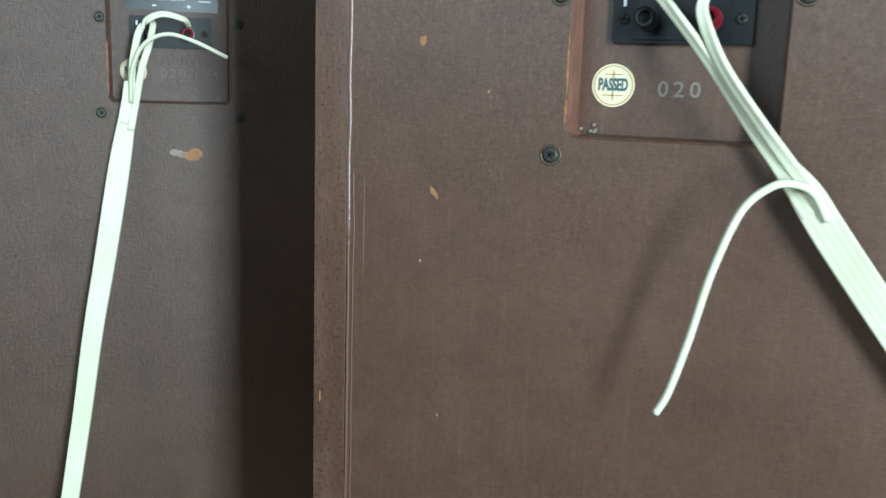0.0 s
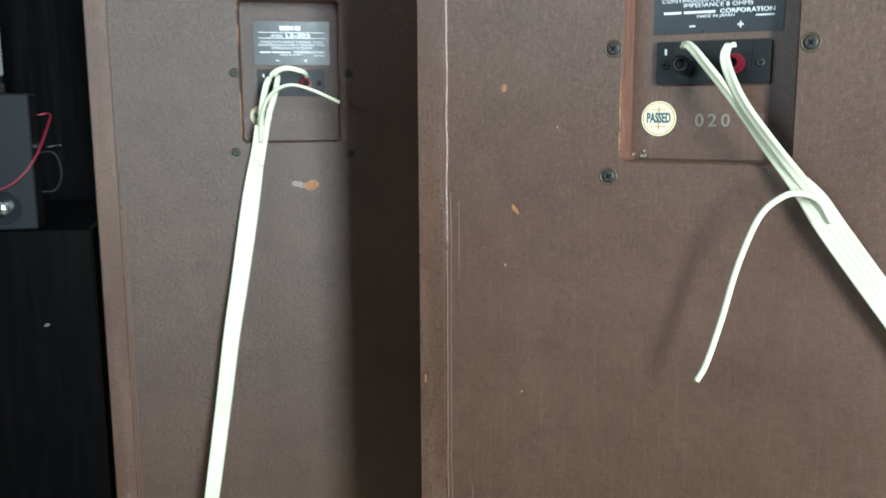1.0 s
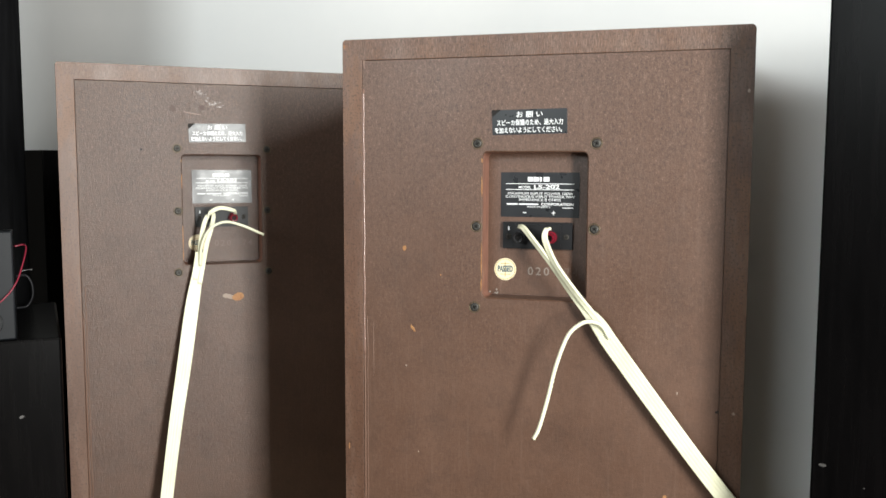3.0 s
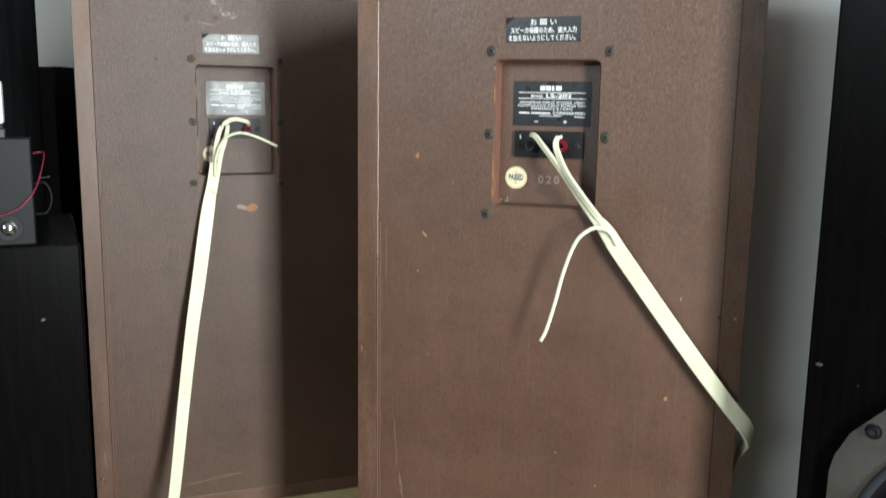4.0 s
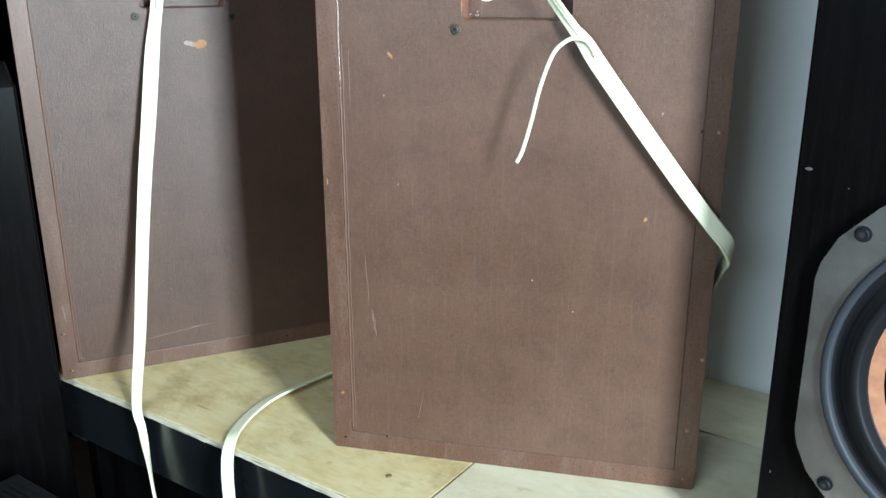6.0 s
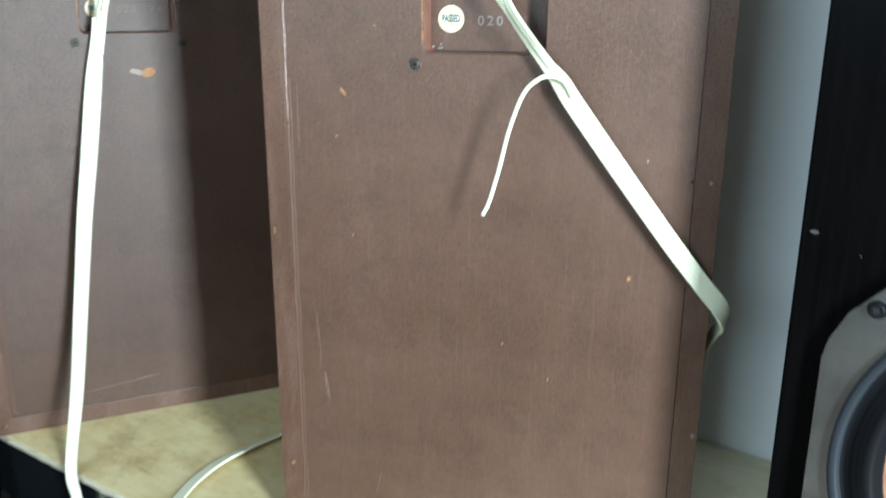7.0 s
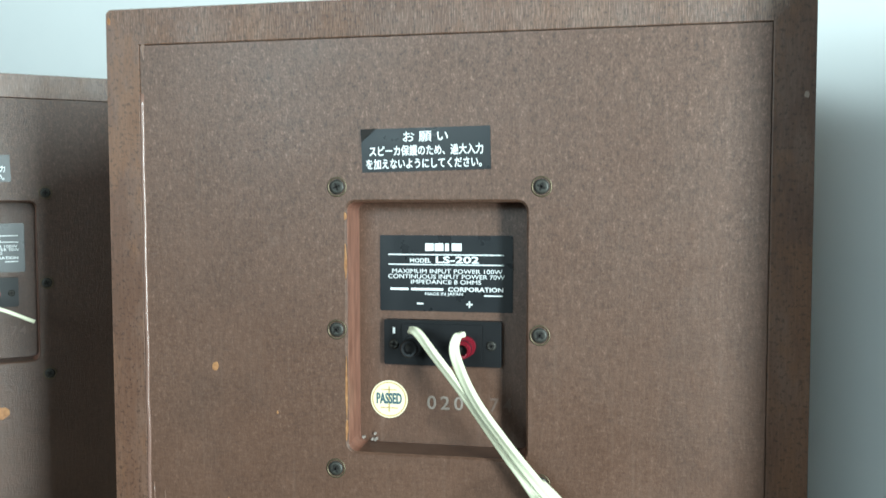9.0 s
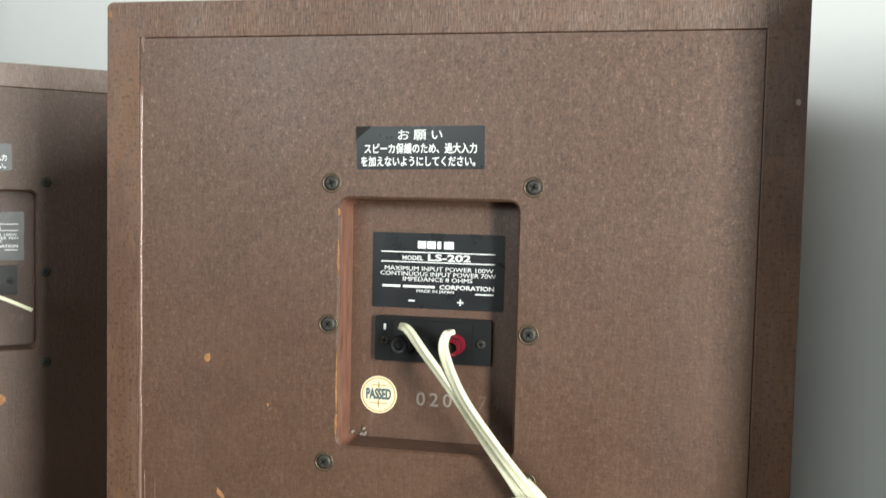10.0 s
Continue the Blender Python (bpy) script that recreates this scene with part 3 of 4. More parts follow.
    part("lettering", text_mesh("PASSED", 0.0058, 0.0148, 0.0002), NAVY, st, "", pose(0, RDEEP - 0.0007, 0.0002) @ Matrix.Diagonal((1, 1, 1.45, 1)))
    part("printed_bar", box(-0.0004, 0.0004, RDEEP - 0.00062, RDEEP - 0.00055, -0.0072, 0.0075), GOLD, st)
    part("printed_bar", box(-0.0052, 0.0052, RDEEP - 0.00062, RDEEP - 0.00055, -0.0052, -0.0046), GOLD, st)
    part("printed_bar", box(-0.0045, 0.0045, RDEEP - 0.00062, RDEEP - 0.00055, 0.0052, 0.0058), GOLD, st)
    # stamped number
    fl = RDEEP - 0.0002
    for ch, x in (("0", 0.1845), ("2", 0.1922), ("0", 0.2000), ("7", 0.2200), ("4", 0.2275)):
        # the recess's shade over 7 and 4 is put into their fainter colour
        part("stamped_digit", text_mesh(ch, 0.0108, 0.0052, 0.0001), stamp if ch in "02" else FAINT, th, "", pose(x, fl, 0.4822))
    # notice label
    nt = part("notice_label", slab([(0.1502, 0.6351), (0.1508, 0.6119), (0.2210, 0.6133), (0.2205, 0.6362)], inset - 0.0005, inset - 0.0001), LABEL, th, "black notice label with white writing")
    part("folded_corner", slab([(0.1500, 0.6352), (0.1504, 0.6285), (0.1585, 0.6355)], inset - 0.001, inset - 0.0006), HOLE, nt)
    yy = inset - 0.0006
    words(nt, "\u304a \u9858 \u3044", 0.1856, 0.6306, 0.0062, 0.0245, PRINT, yy, 0.00003, -1)
    words(nt, "\u30b9\u30d4\u30fc\u30ab\u4fdd\u8b77\u306e\u305f\u3081\u3001\u904e\u5927\u5165\u529b", 0.1858, 0.6233, 0.0058, 0.062, PRINT, yy, 0.00009, -1)
    words(nt, "\u3092\u52a0\u3048\u306a\u3044\u3088\u3046\u306b\u3057\u3066\u304f\u3060\u3055\u3044\u3002", 0.1858, 0.6164, 0.0058, 0.063, PRINT, yy, 0.00009, -1)
    # screws round the recess
    for x, z in ((0.1362, 0.6043), (0.2475, 0.6040), (0.1355, 0.5260), (0.2469, 0.5257), (0.1343, 0.4483), (0.2474, 0.4460)):
        screw(th, x, z, rng, inset)
    # wear
    for x, z, w, h, tilt in raw_chips:
        on = 0.0 if (x < EDGE or x > SW - EDGE or z < EDGE) else inset
        part("bare_wood_chip", slab(chip_outline(rng, x, z, w, h, 9, tilt), on - 0.00025, on + 0.0005), RAW, th)
    for x, z, w, h, tilt in pale_marks:
        on = 0.0 if (x < EDGE or x > SW - EDGE or z < EDGE) else inset
        part("pale_scratch", slab(chip_outline(rng, x, z, w, h, 11, tilt), on - 0.0002, on + 0.0005), SCUFF if max(w, h) > 0.008 else PALE, th)
    for x, z, r in holes:
        on = 0.0 if (x < EDGE or x > SW - EDGE or z < EDGE) else inset
        part("nail_hole" if r < 0.003 else "brown_stain", slab(chip_outline(rng, x, z, 2 * r, 2 * r, 10), on - 0.0002, on + 0.0005), HOLE if r < 0.003 else RUST, th)
    for z0, z1 in ((0.405, 0.425), (0.47, 0.52), (0.55, 0.578), (0.585, 0.592)):
        part("bare_wood_chip", slab(chip_outline(rng, RX0 - 0.0008, (z0 + z1) / 2 if z0 > 0.44 else 0.47, 0.0014, (z1 - z0) * 0.8), inset - 0.0002, inset + 0.002), RAW, th)
    # glossy creases of the brown film along the inner edge of the side panel
    for z0, n, off, r, mat in ((0.395, 22, 0.0010, 0.0014, CREASE), (0.022, 31, 0.0012, 0.0010, DULL_FILM), (0.022, 34, 0.0042, 0.0006, DULL_FILM)):
        if seed == 2 and mat is CREASE:
            continue
        line = [(EDGE + off + 0.0007 * noise.noise((z * 40, seed, 100 * off)), z) for z in [z0 + 0.0125 * k for k in range(n)]]
        part("film_crease", wire([(x, inset + r * 0.35, z) for x, z in line], r, 10, 2), mat, th, "creased edge of the brown film", None, True)
    # dried residue in a crooked streak below the top panel
    for k in range(26 if seed == 2 else 0):
        f = k / 25
        x, z = 0.161 + 0.031 * f + rng.gauss(0, 0.0022), 0.6755 - 0.021 * f + 0.004 * math.sin(9 * f) + rng.gauss(0, 0.0012)
        part("residue_spot", slab(chip_outline(rng, x, z, rng.uniform(0.002, 0.006), rng.uniform(0.0006, 0.0016), 9, rng.uniform(-0.9, 0.4)), inset - 0.00012, inset + 0.0005), RESIDUE, th)
    # crumbs in the lower corner of the recess
    for k in range(5 if seed == 1 else 0):
        x, z = RX0 + 0.003 + rng.uniform(0, 0.013), RZ0 + 0.0015 + rng.uniform(0, 0.0045)
        part("plaster_crumb", slab(chip_outline(rng, x, z, 0.002, 0.002, 7), RDEEP - 0.002, RDEEP - 0.0001), CRUMB, th)
    return th


RIGHT = pose(0, 0, BOARD)
LEFT = pose(-0.3951, 0.0726, BOARD, 0, 0, 37.3)
make_loudspeaker(RIGHT, "brown wooden loudspeaker seen from behind, ribbon cable across its worn back", 1,
                 [(0.0723, 0.4244, 0.004, 0.009, 0.6), (0.0635, 0.5033, 0.004, 0.0075, 0.1), (0.1005, 0.4783, 0.0016, 0.0025, 0), (0.3159, 0.2796, 0.005, 0.0045, 0.4),
                  (0.2121, 0.2114, 0.002, 0.002, 0), (0.0113, 0.0668, 0.0045, 0.004, 0), (0.3700, 0.0662, 0.0045, 0.004, 0), (0.3702, 0.0113, 0.004, 0.003, 0), (0.0022, 0.6985, 0.0022, 0.005, 0.2), (0.0045, 0.30, 0.0012, 0.008, 0)],
                 [(0.3734, 0.3629, 0.0032, 0.0032, 0), (0.3776, 0.1439, 0.004, 0.0045, 0), (0.0420, 0.2080, 0.0008, 0.046, 0.06), (0.0436, 0.1830, 0.0006, 0.030, -0.05), (0.0480, 0.158, 0.0022, 0.020, 0.1), (0.0496, 0.149, 0.0012, 0.016, -0.1), (0.2529, 0.1819, 0.002, 0.002, 0), (0.3242, 0.3781, 0.0015, 0.0035, 0),
                  (0.0779, 0.3005, 0.0012, 0.002, 0), (0.0652, 0.3869, 0.0018, 0.002, 0), (0.3772, 0.6485, 0.003, 0.0035, 0), (0.098, 0.06, 0.0006, 0.04, -0.2), (0.031, 0.40, 0.0007, 0.06, 0), (0.0505, 0.142, 0.001, 0.012, 0.1), (0.0225, 0.685, 0.0025, 0.02, 0)],
                 [(0.3591, 0.3634, 0.0018), (0.0122, 0.0127, 0.0018), (0.0113, 0.0668, 0.0012), (0.3700, 0.0662, 0.0013), (0.0600, 0.0195, 0.0014)], DIGIT, HARD)
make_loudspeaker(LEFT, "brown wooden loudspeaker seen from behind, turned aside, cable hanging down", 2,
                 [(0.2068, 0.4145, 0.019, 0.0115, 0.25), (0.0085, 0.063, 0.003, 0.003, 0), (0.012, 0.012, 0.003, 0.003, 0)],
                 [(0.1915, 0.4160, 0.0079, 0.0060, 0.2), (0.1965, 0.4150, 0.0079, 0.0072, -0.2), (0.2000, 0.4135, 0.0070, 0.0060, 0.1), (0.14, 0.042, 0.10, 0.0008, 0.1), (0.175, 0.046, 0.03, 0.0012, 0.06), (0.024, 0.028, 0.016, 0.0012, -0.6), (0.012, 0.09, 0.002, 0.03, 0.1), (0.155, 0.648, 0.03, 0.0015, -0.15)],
                 [(0.1327, 0.6537, 0.0045), (0.1673, 0.6555, 0.0042), (0.0939, 0.6025, 0.0018), (0.0056, 0.0631, 0.0014), (0.0096, 0.0116, 0.0014), (0.2919, 0.0103, 0.0016)], FAINT, HARD_GLOSSY_SHADED)

# ---- the flat cables ----
rc = thing("ribbon_cable", pose(0, 0, 0), "flat cream multi-core cable from the loudspeaker terminals round its side", "cable", "cream cables")
S = (0.78, -0.12, 0.62)
part("ribbon", ribbon([
    (0.2460, -0.0115, 0.9990, *S, 0.0110), (0.2545, -0.0125, 0.9885, *S, 0.0150), (0.2634, -0.0130, 0.9755, *S, 0.0160), (0.2792, -0.0125, 0.9540, *S, 0.0162),
    (0.3100, -0.0125, 0.9131, *S, 0.0160), (0.3462, -0.0120, 0.8660, *S, 0.0158), (0.3740, -0.0110, 0.8320, 0.78, 0, 0.55, 0.0156), (0.3890, -0.0070, 0.8130, 0.66, 0.45, 0.6, 0.0154),
    (0.3945, 0.0060, 0.7960, 0.25, 0.85, 0.45, 0.0154), (0.3910, 0.0300, 0.7800, 0, 0.8, 0.6, 0.0154), (0.3872, 0.0700, 0.7450, 0, 0.7, 0.7, 0.0154), (0.3868, 0.1200, 0.6800, 0, 0.8, 0.5, 0.0154),
    (0.3868, 0.1600, 0.5800, 0, 0.7, 0.7, 0.0150), (0.3865, 0.2200, 0.5600, 0, 0, 1, 0.0150), (0.3780, 0.2600, 0.5600, 0, 0, 1, 0.0150), (0.3000, 0.2620, 0.5600, 0, 0, 1, 0.0150),
    (0.0900, 0.2640, 0.5600, 0, 0, 1, 0.0150), (0.0000, 0.2400, 0.5600, 0, 0, 1, 0.0150), (-0.0400, 0.1900, 0.5570, 0.5, -0.5, 0.7, 0.0150), (-0.0640, 0.1560, 0.5560, 0.6, -0.4, 0.6, 0.0150),
    (-0.0870, 0.1180, 0.5570, 0.8, -0.4, 0.4, 0.0138), (-0.1086, 0.0800, 0.5560, 0.9, -0.3, 0.25, 0.0138), (-0.1180, 0.0430, 0.5550, 1, 0, 0.2, 0.0138), (-0.1187, 0.0080, 0.5550, 1, 0.2, 0.2, 0.0138),
    (-0.1150, -0.0200, 0.5540, 1, 0.2, 0.1, 0.0138), (-0.1100, -0.0420, 0.5400, 1, 0.2, 0, 0.0138), (-0.1070, -0.0500, 0.4900, 1, 0.2, 0, 0.0138), (-0.1000, -0.0530, 0.3500, 1, 0.1, 0, 0.0138),
    (-0.0900, -0.0600, 0.1000, 1, 0, 0, 0.0138), (-0.0700, -0.1000, 0.0060, 1, 0, 0, 0.0138), (0.0500, -0.3000, 0.0050, 0.8, 0.5, 0, 0.0138)], 5, 0.0032), CABLE, rc, "", None, True)
T = (0.62, -0.6, 0.5)
part("conductor", ribbon([(0.1765, 0.0020, 1.0765, 0.7, -0.3, 0.6, 0.0044), (0.1819, -0.0030, 1.0755, 0.7, -0.3, 0.6, 0.0054), (0.1920, -0.0085, 1.0650, *T, 0.0062), (0.2090, -0.0100, 1.0440, *T, 0.0064),
                          (0.2278, -0.0105, 1.0178, *T, 0.0064), (0.2420, -0.0115, 0.9995, 0.75, -0.3, 0.6, 0.0066), (0.2565, -0.0130, 0.9790, *S, 0.0072)], 2, 0.0030), CABLE, rc, "", None, True)
part("conductor", ribbon([(0.2060, -0.0010, 1.0755, 0.9, 0.3, 0.2, 0.0044), (0.2034, -0.0060, 1.0740, 0.95, 0.3, 0.1, 0.0052), (0.2036, -0.0105, 1.0650, 0.9, -0.2, 0.3, 0.0062), (0.2140, -0.0140, 1.0440, *T, 0.0066),
                          (0.2318, -0.0148, 1.0200, *T, 0.0066), (0.2470, -0.0140, 1.0010, 0.75, -0.3, 0.6, 0.0068), (0.2645, -0.0128, 0.9800, *S, 0.0072)], 2, 0.0030), CABLE, rc, "", None, True)
part("loose_core", wire([(0.2640, -0.0150, 0.9780), (0.2570, -0.0180, 0.9900), (0.2480, -0.0230, 0.9940), (0.2390, -0.0270, 0.9920), (0.2283, -0.0310, 0.9810), (0.2188, -0.0350, 0.9540), (0.2118, -0.0370, 0.9230), (0.2050, -0.0385, 0.8975), (0.2000, -0.0385, 0.8862)], 0.0019), CABLE, rc, "loose cut core with a blunt end", None, True)

lc = thing("ribbon_cable", pose(0, 0, 0), "flat cream multi-core cable hanging from the terminals over the board edge", "cable", "cream cables")


def on_left(u, z, off):
    """A place by the turned loudspeaker's back: along it, height, clear of it."""
    return tuple(LEFT @ Vector((u, -off, z - BOARD)))


eL = tuple(LEFT.to_3x3() @ Vector((1, 0, 0)))
part("ribbon", ribbon([
    (*on_left(0.1585, 1.0250, 0.0135), *eL, 0.0090), (*on_left(0.1560, 1.0000, 0.014), *eL, 0.0130), (*on_left(0.1480, 0.9550, 0.015), *eL, 0.0175),
    (*on_left(0.1352, 0.8800, 0.0265), 0.85, 0.4, 0, 0.0178), (*on_left(0.1243, 0.8200, 0.0355), 0.87, 0.35, 0, 0.0168), (*on_left(0.1120, 0.7400, 0.0445), 0.9, 0.3, 0, 0.0160), (-0.2725, 0.0670, 0.6300, 0.9, 0.1, 0, 0.0152), (-0.2590, 0.0240, 0.5600, 0.9, 0.2, 0, 0.0120),
    (-0.2500, 0.0150, 0.5300, 0.6, 0.8, 0, 0.0100), (-0.2455, 0.0130, 0.4900, -0.3, 0.9, 0, 0.0110), (-0.2400, 0.0090, 0.4450, -0.5, 0.8, 0, 0.0110), (-0.2250, 0.0000, 0.3600, -0.4, 0.9, 0, 0.0110),
    (-0.2200, -0.0200, 0.1200, 0.5, 0.7, 0, 0.0130), (-0.2000, -0.0600, 0.0070, 0.9, 0.3, 0, 0.0130), (-0.0500, -0.2500, 0.0060, 0.8, 0.5, 0, 0.0130)], 5, 0.0032), CABLE, lc, "", None, True)
part("conductor", ribbon([(*on_left(0.2060, 1.0720, 0.000), *eL, 0.0045), (*on_left(0.2016, 1.0767, 0.010), 0, 0, 1, 0.0050), (*on_left(0.1838, 1.0797, 0.014), 0, 0, 1, 0.0055), (*on_left(0.1695, 1.0700, 0.016), 0.6, 0.3, 0.7, 0.0060),
                          (*on_left(0.1625, 1.0480, 0.014), *eL, 0.0062), (*on_left(0.1580, 1.0135, 0.013), *eL, 0.0062), (*on_left(0.1530, 0.9900, 0.015), *eL, 0.0062)], 2, 0.0030), CABLE, lc, "", None, True)
part("conductor", ribbon([(*on_left(0.1770, 1.0740, 0.000), *eL, 0.0045), (*on_left(0.1775, 1.0700, 0.010), *eL, 0.0055), (*on_left(0.1745, 1.0560, 0.013), *eL, 0.0060), (*on_left(0.1680, 1.0350, 0.014), *eL, 0.0062),
                          (*on_left(0.1630, 1.0100, 0.015), *eL, 0.0062), (*on_left(0.1580, 0.9850, 0.016), *eL, 0.0062)], 2, 0.0030), CABLE, lc, "", None, True)
part("loose_core", wire([on_left(0.1590, 1.0080, 0.018), on_left(0.1609, 1.0330, 0.022), on_left(0.1705, 1.0542, 0.028), on_left(0.1882, 1.0632, 0.032), on_left(0.2093, 1.0586, 0.034), on_left(0.2357, 1.0465, 0.036)], 0.0017), CABLE, lc, "loose cut core with a blunt end", None, True)

# ---- the large black loudspeaker with a woofer ----
BX, BY, BW, BH = 0.4265, -0.093, 0.42, 0.735
bs = thing("black_loudspeaker", pose(BX, BY, BOARD, 0, 0, -24), "black-stained wooden loudspeaker with an aluminium-framed woofer standing on plywood", "loudspeaker")
part("cabinet", box(0, BW, 0, 0.22, 0, BH, 0.002), BLACK_SATIN, bs)
CXW, CZW = 0.1756, 0.2055
oct_half = [(-0.150, 0.066), (-0.147, 0.080), (-0.137, 0.101), (-0.112, 0.128), (-0.090, 0.146), (-0.066, 0.150)]
ring_out = [(x, z) for x, z in oct_half] + [(-x, z) for x, z in oct_half[::-1]] + [(-x, -z) for x, z in oct_half] + [(x, -z) for x, z in oct_half[::-1]]


def annulus(outline, radius, y0, y1):
    """A plate with an outer outline and a round hole."""
    bm = bmesh.new()
    n = 64
    inn = [(radius * math.cos(2 * math.pi * k / n), radius * math.sin(2 * math.pi * k / n)) for k in range(n)]
    loops = {}
    for y in (y0, y1):
        o = [bm.verts.new((x, y, z)) for x, z in outline]
        i = [bm.verts.new((x, y, z)) for x, z in inn]
        es = [bm.edges.new((r[k], r[(k + 1) % len(r)])) for r in (o, i) for k in range(len(r))]
        bmesh.ops.triangle_fill(bm, use_beauty=True, edges=es)
        loops[y] = (o, i)
    for j in (0, 1):
        a, b = loops[y0][j], loops[y1][j]
        for k in range(len(a)):
            bm.faces.new((a[k], b[k], b[(k + 1) % len(a)], a[(k + 1) % len(a)]))
    bmesh.ops.recalc_face_normals(bm, faces=bm.faces)
    return bm


wf = part("woofer_frame", annulus(ring_out, 0.134, -0.007, -0.0005), ALU, bs, "brushed aluminium woofer frame", pose(CXW, 0, CZW))
part("gasket", lathe([(0.1372, -0.0070), (0.1368, -0.0098), (0.1352, -0.0108), (0.1322, -0.0106), (0.1302, -0.0094), (0.1298, -0.0040)], 72, closed=False), GASKET, wf, "grey satin gasket ring", None, True)
part("surround", lathe([(0.1300, -0.0040), (0.1262, -0.0022), (0.1240, -0.0038), (0.1222, -0.0036), (0.1195, -0.0064), (0.1180, -0.0062), (0.1150, -0.0088), (0.1120, -0.0094), (0.1090, -0.0084), (0.1075, -0.0066), (0.1060, -0.0068), (0.1045, -0.0048), (0.1030, -0.0052), (0.1022, -0.0036)], 72, closed=False), RUBBER, wf, "ridged black rubber surround", None, True)
part("cone", lathe([(0.1028, -0.0040), (0.0650, 0.0100), (0.0350, 0.0180), (0.0340, 0.0170), (0.0200, 0.0110), (0.0010, 0.0080)], 48, closed=False), CONE, wf, "copper-brown cone", None, True)
for x, z in ((-0.1205, 0.107), (-0.1210, -0.107), (0.1205, 0.107), (0.1210, -0.107)):
    bolt = part("bolt", lathe([(0.0022, -0.0095), (0.0024, -0.0112), (0.0043, -0.0112), (0.0048, -0.0106), (0.0048, -0.0071)], 20), CASE, wf, "black socket bolt", pose(x, 0, z))
    part("washer", lathe([(0.0064, -0.0076), (0.0064, -0.0070)], 20), PLASTIC, bolt)
    part("socket", lathe([(0.0025, -0.0114), (0.0024, -0.0113)], 6), HOLE, bolt)
for x, z, w, h in ((0.0093, 0.3547, 0.0065, 0.0028), (0.0392, 0.3434, 0.0013, 0.0013), (0.0091, 0.0891, 0.001, 0.004)):
    part("paint_chip", slab(chip_outline(random.Random(int(x * 1e4)), x, z, w, h), -0.0003, 0.0005), GREYED, bs)

# ---- the black cabinets on the other side ----
LB = pose(-0.4245, 0.0290, 0, 0, 0, 41.0) @ pose(0.0465, 0, 0)
lb = thing("subwoofer_cabinet", LB, "black-stained wooden loudspeaker cabinet standing beside the brown loudspeaker", "loudspeaker")
part("cabinet", box(-0.42, 0, 0, 0.30, 0, 0.928, 0.003), BLACK_SATIN, lb)
part("paint_chip", slab(chip_outline(random.Random(4), -0.0465, 0.836, 0.008, 0.004, 9, 0.3), -0.0003, 0.0005), GREYED, lb)
sb = thing("small_black_box", LB @ pose(0, 0, 0.9283), "small dark grey box with a chrome knob on the cabinet", "electronics")
part("case", box(-0.30, -0.048, 0.004, 0.042, 0, 0.128, 0.002), CASE, sb, "dark satin case")
kn = part("knob", lathe([(0.0005, -0.012), (0.0065, -0.012), (0.0075, -0.0105), (0.0078, 0)], 24), CHROME, sb, "chrome knob", pose(-0.077, 0.004, 0.0215), True)
part("knob_ring", lathe([(0.0150, -0.001), (0.0155, -0.0005), (0.0155, 0.0)], 32), BLACK_GLOSS, kn)
rw = thing("red_wire", pose(0, 0, 0), "thin dark red wire looped in front of the small box", "wire")
lbp = lambda x, y, z: tuple(LB @ Vector((x, y, z)))
part("wire", wire([lbp(-0.047, 0.036, 1.036), lbp(-0.037, 0.036, 1.0375), lbp(-0.0345, 0.028, 1.033), lbp(-0.0390, 0.014, 1.015), lbp(-0.0455, 0.003, 0.997), lbp(-0.056, -0.002, 0.982), lbp(-0.072, -0.003, 0.970), lbp(-0.11, -0.003, 0.958), lbp(-0.20, 0.000, 0.9305)], 0.0009), PINK, rw, "", None, True)
cc = thing("black_lead", pose(0, 0, 0), "thin black lead coiled beside the small box, metal tip", "wire")
part("coil", wire([lbp(-0.0475, 0.03, 1.000), lbp(-0.036, 0.035, 1.000), lbp(-0.0300, 0.034, 0.990), lbp(-0.0295, 0.034, 0.975), lbp(-0.036, 0.034, 0.963), lbp(-0.0475, 0.03, 0.962)], 0.0014), RUBBER, cc, "", None, True)
part("tip", wire([lbp(-0.042, 0.045, 1.0045), lbp(-0.034, 0.044, 1.006), lbp(-0.029, 0.043, 1.0065)], 0.0012), CHROME, cc, "bright metal tip", None, True)
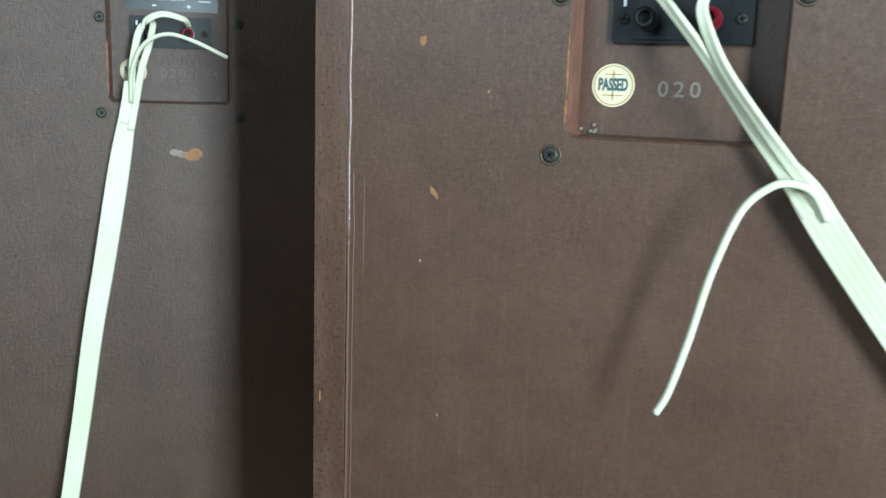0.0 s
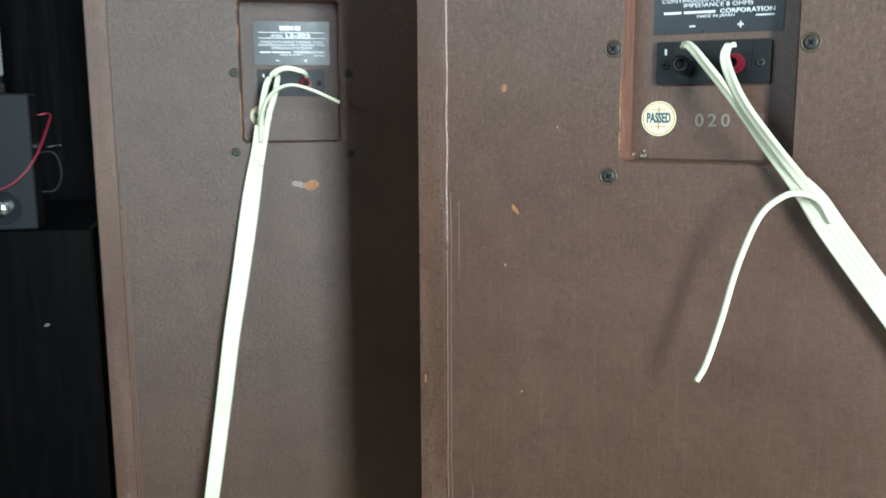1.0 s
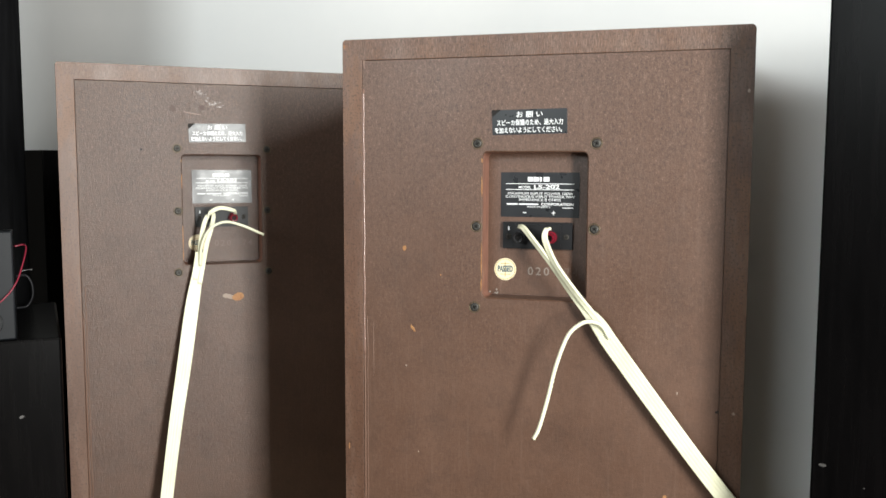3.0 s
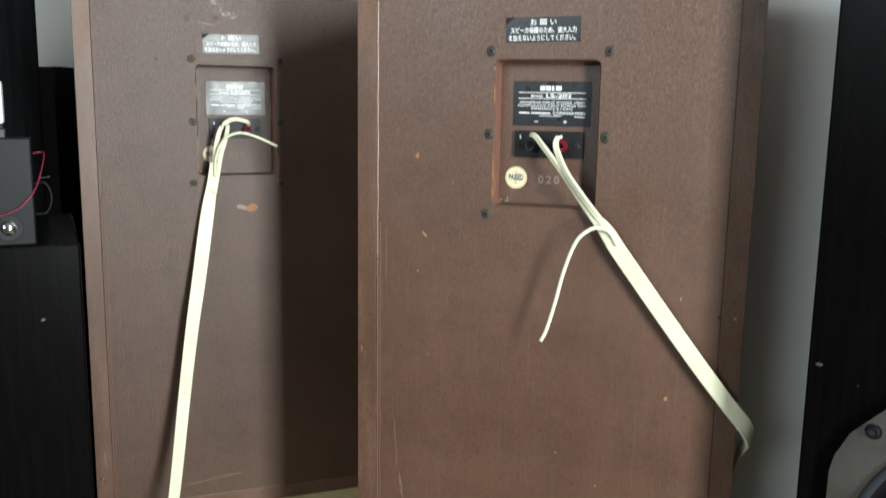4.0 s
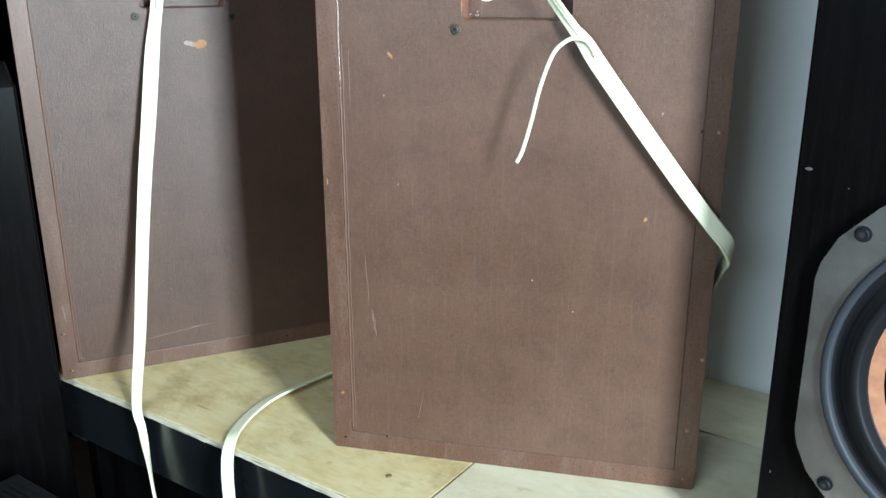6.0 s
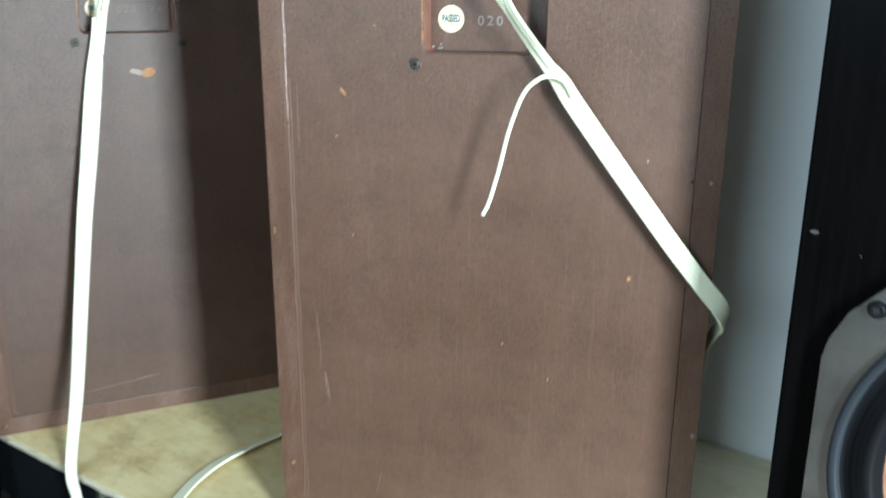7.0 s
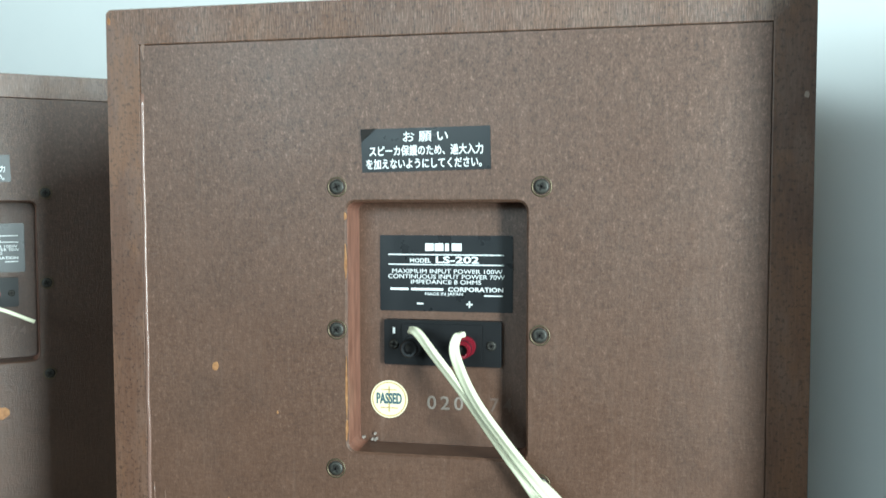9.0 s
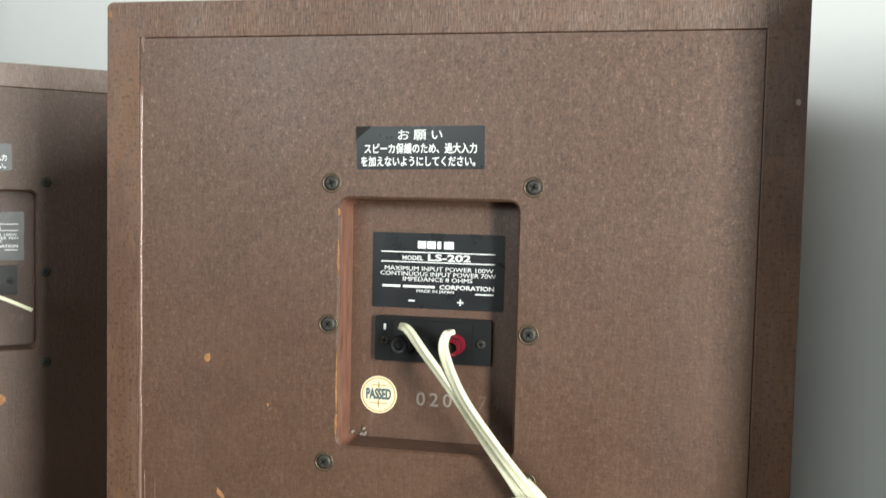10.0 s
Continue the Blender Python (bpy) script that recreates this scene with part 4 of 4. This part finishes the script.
wb = thing("white_appliance", LB @ pose(0, 0, 1.0566), "small white plastic appliance in two tiers on the black box", "electronics")
part("lower_body", box(-0.29, -0.0750, 0.003, 0.041, 0.016, 0.0660, 0.003), WHITE, wb)
part("seam", box(-0.288, -0.0780, 0.005, 0.039, 0.0662, 0.0690, 0.0005), PLASTIC, wb)
part("upper_body", box(-0.29, -0.0790, 0.003, 0.041, 0.0692, 0.17, 0.004), WHITE, wb)
part("band", box(-0.288, -0.0760, 0.005, 0.039, 0.0100, 0.0158, 0.001), CASE, wb)
part("base", box(-0.29, -0.0750, 0.004, 0.040, 0, 0.0098, 0.001), GREYED, wb, "grey base")
tp = thing("tall_black_cabinet", pose(-0.645, 0.302, 0, 0, 0, 44), "tall black wood-grained cabinet against the white wall", "cabinet")
part("front_panel", box(-0.5, 0, 0, 0.018, 0, 1.75, 0.002), BLACK_GRAIN, tp)
for x0 in (-0.5, -0.018):
    part("side_panel", box(x0, x0 + 0.018, 0.0182, 0.20, 0, 1.732, 0.001), BLACK_GRAIN, tp)
part("top_panel", box(-0.5, 0, 0.0182, 0.20, 1.7322, 1.75, 0.001), BLACK_GRAIN, tp)
part("back_panel", box(-0.4815, -0.0185, 0.19, 0.1998, 0.002, 1.7318), BLACK_GRAIN, tp)

# added to blacken the strip of white wall that lies in shade
bb = thing("wall_shade_board", ROOM @ pose(0, 0, 0), "plain black upright board standing in for deep shade on the white wall", "board")
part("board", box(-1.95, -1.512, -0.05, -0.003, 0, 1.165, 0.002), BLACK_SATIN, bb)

# amplifier below
am = thing("amplifier", pose(-0.405, -0.02, 0, 0, 0, -21.3), "black amplifier with a finely vented top beside the cabinet", "amplifier")
part("case", box(0, 0.42, -0.34, 0, 0.02, 0.47, 0.003), PLASTIC, am)
for k in range(34):
    part("vent_bar", box(0.02, 0.40, -0.0205 - k * 0.0085, -0.016 - k * 0.0085, 0.4703, 0.4722), PLASTIC, am)
for x in (0.02, 0.37):
    for y in (-0.32, -0.05):
        part("foot", box(x, x + 0.03, y, y + 0.03, 0, 0.0195, 0.002), RUBBER, am)
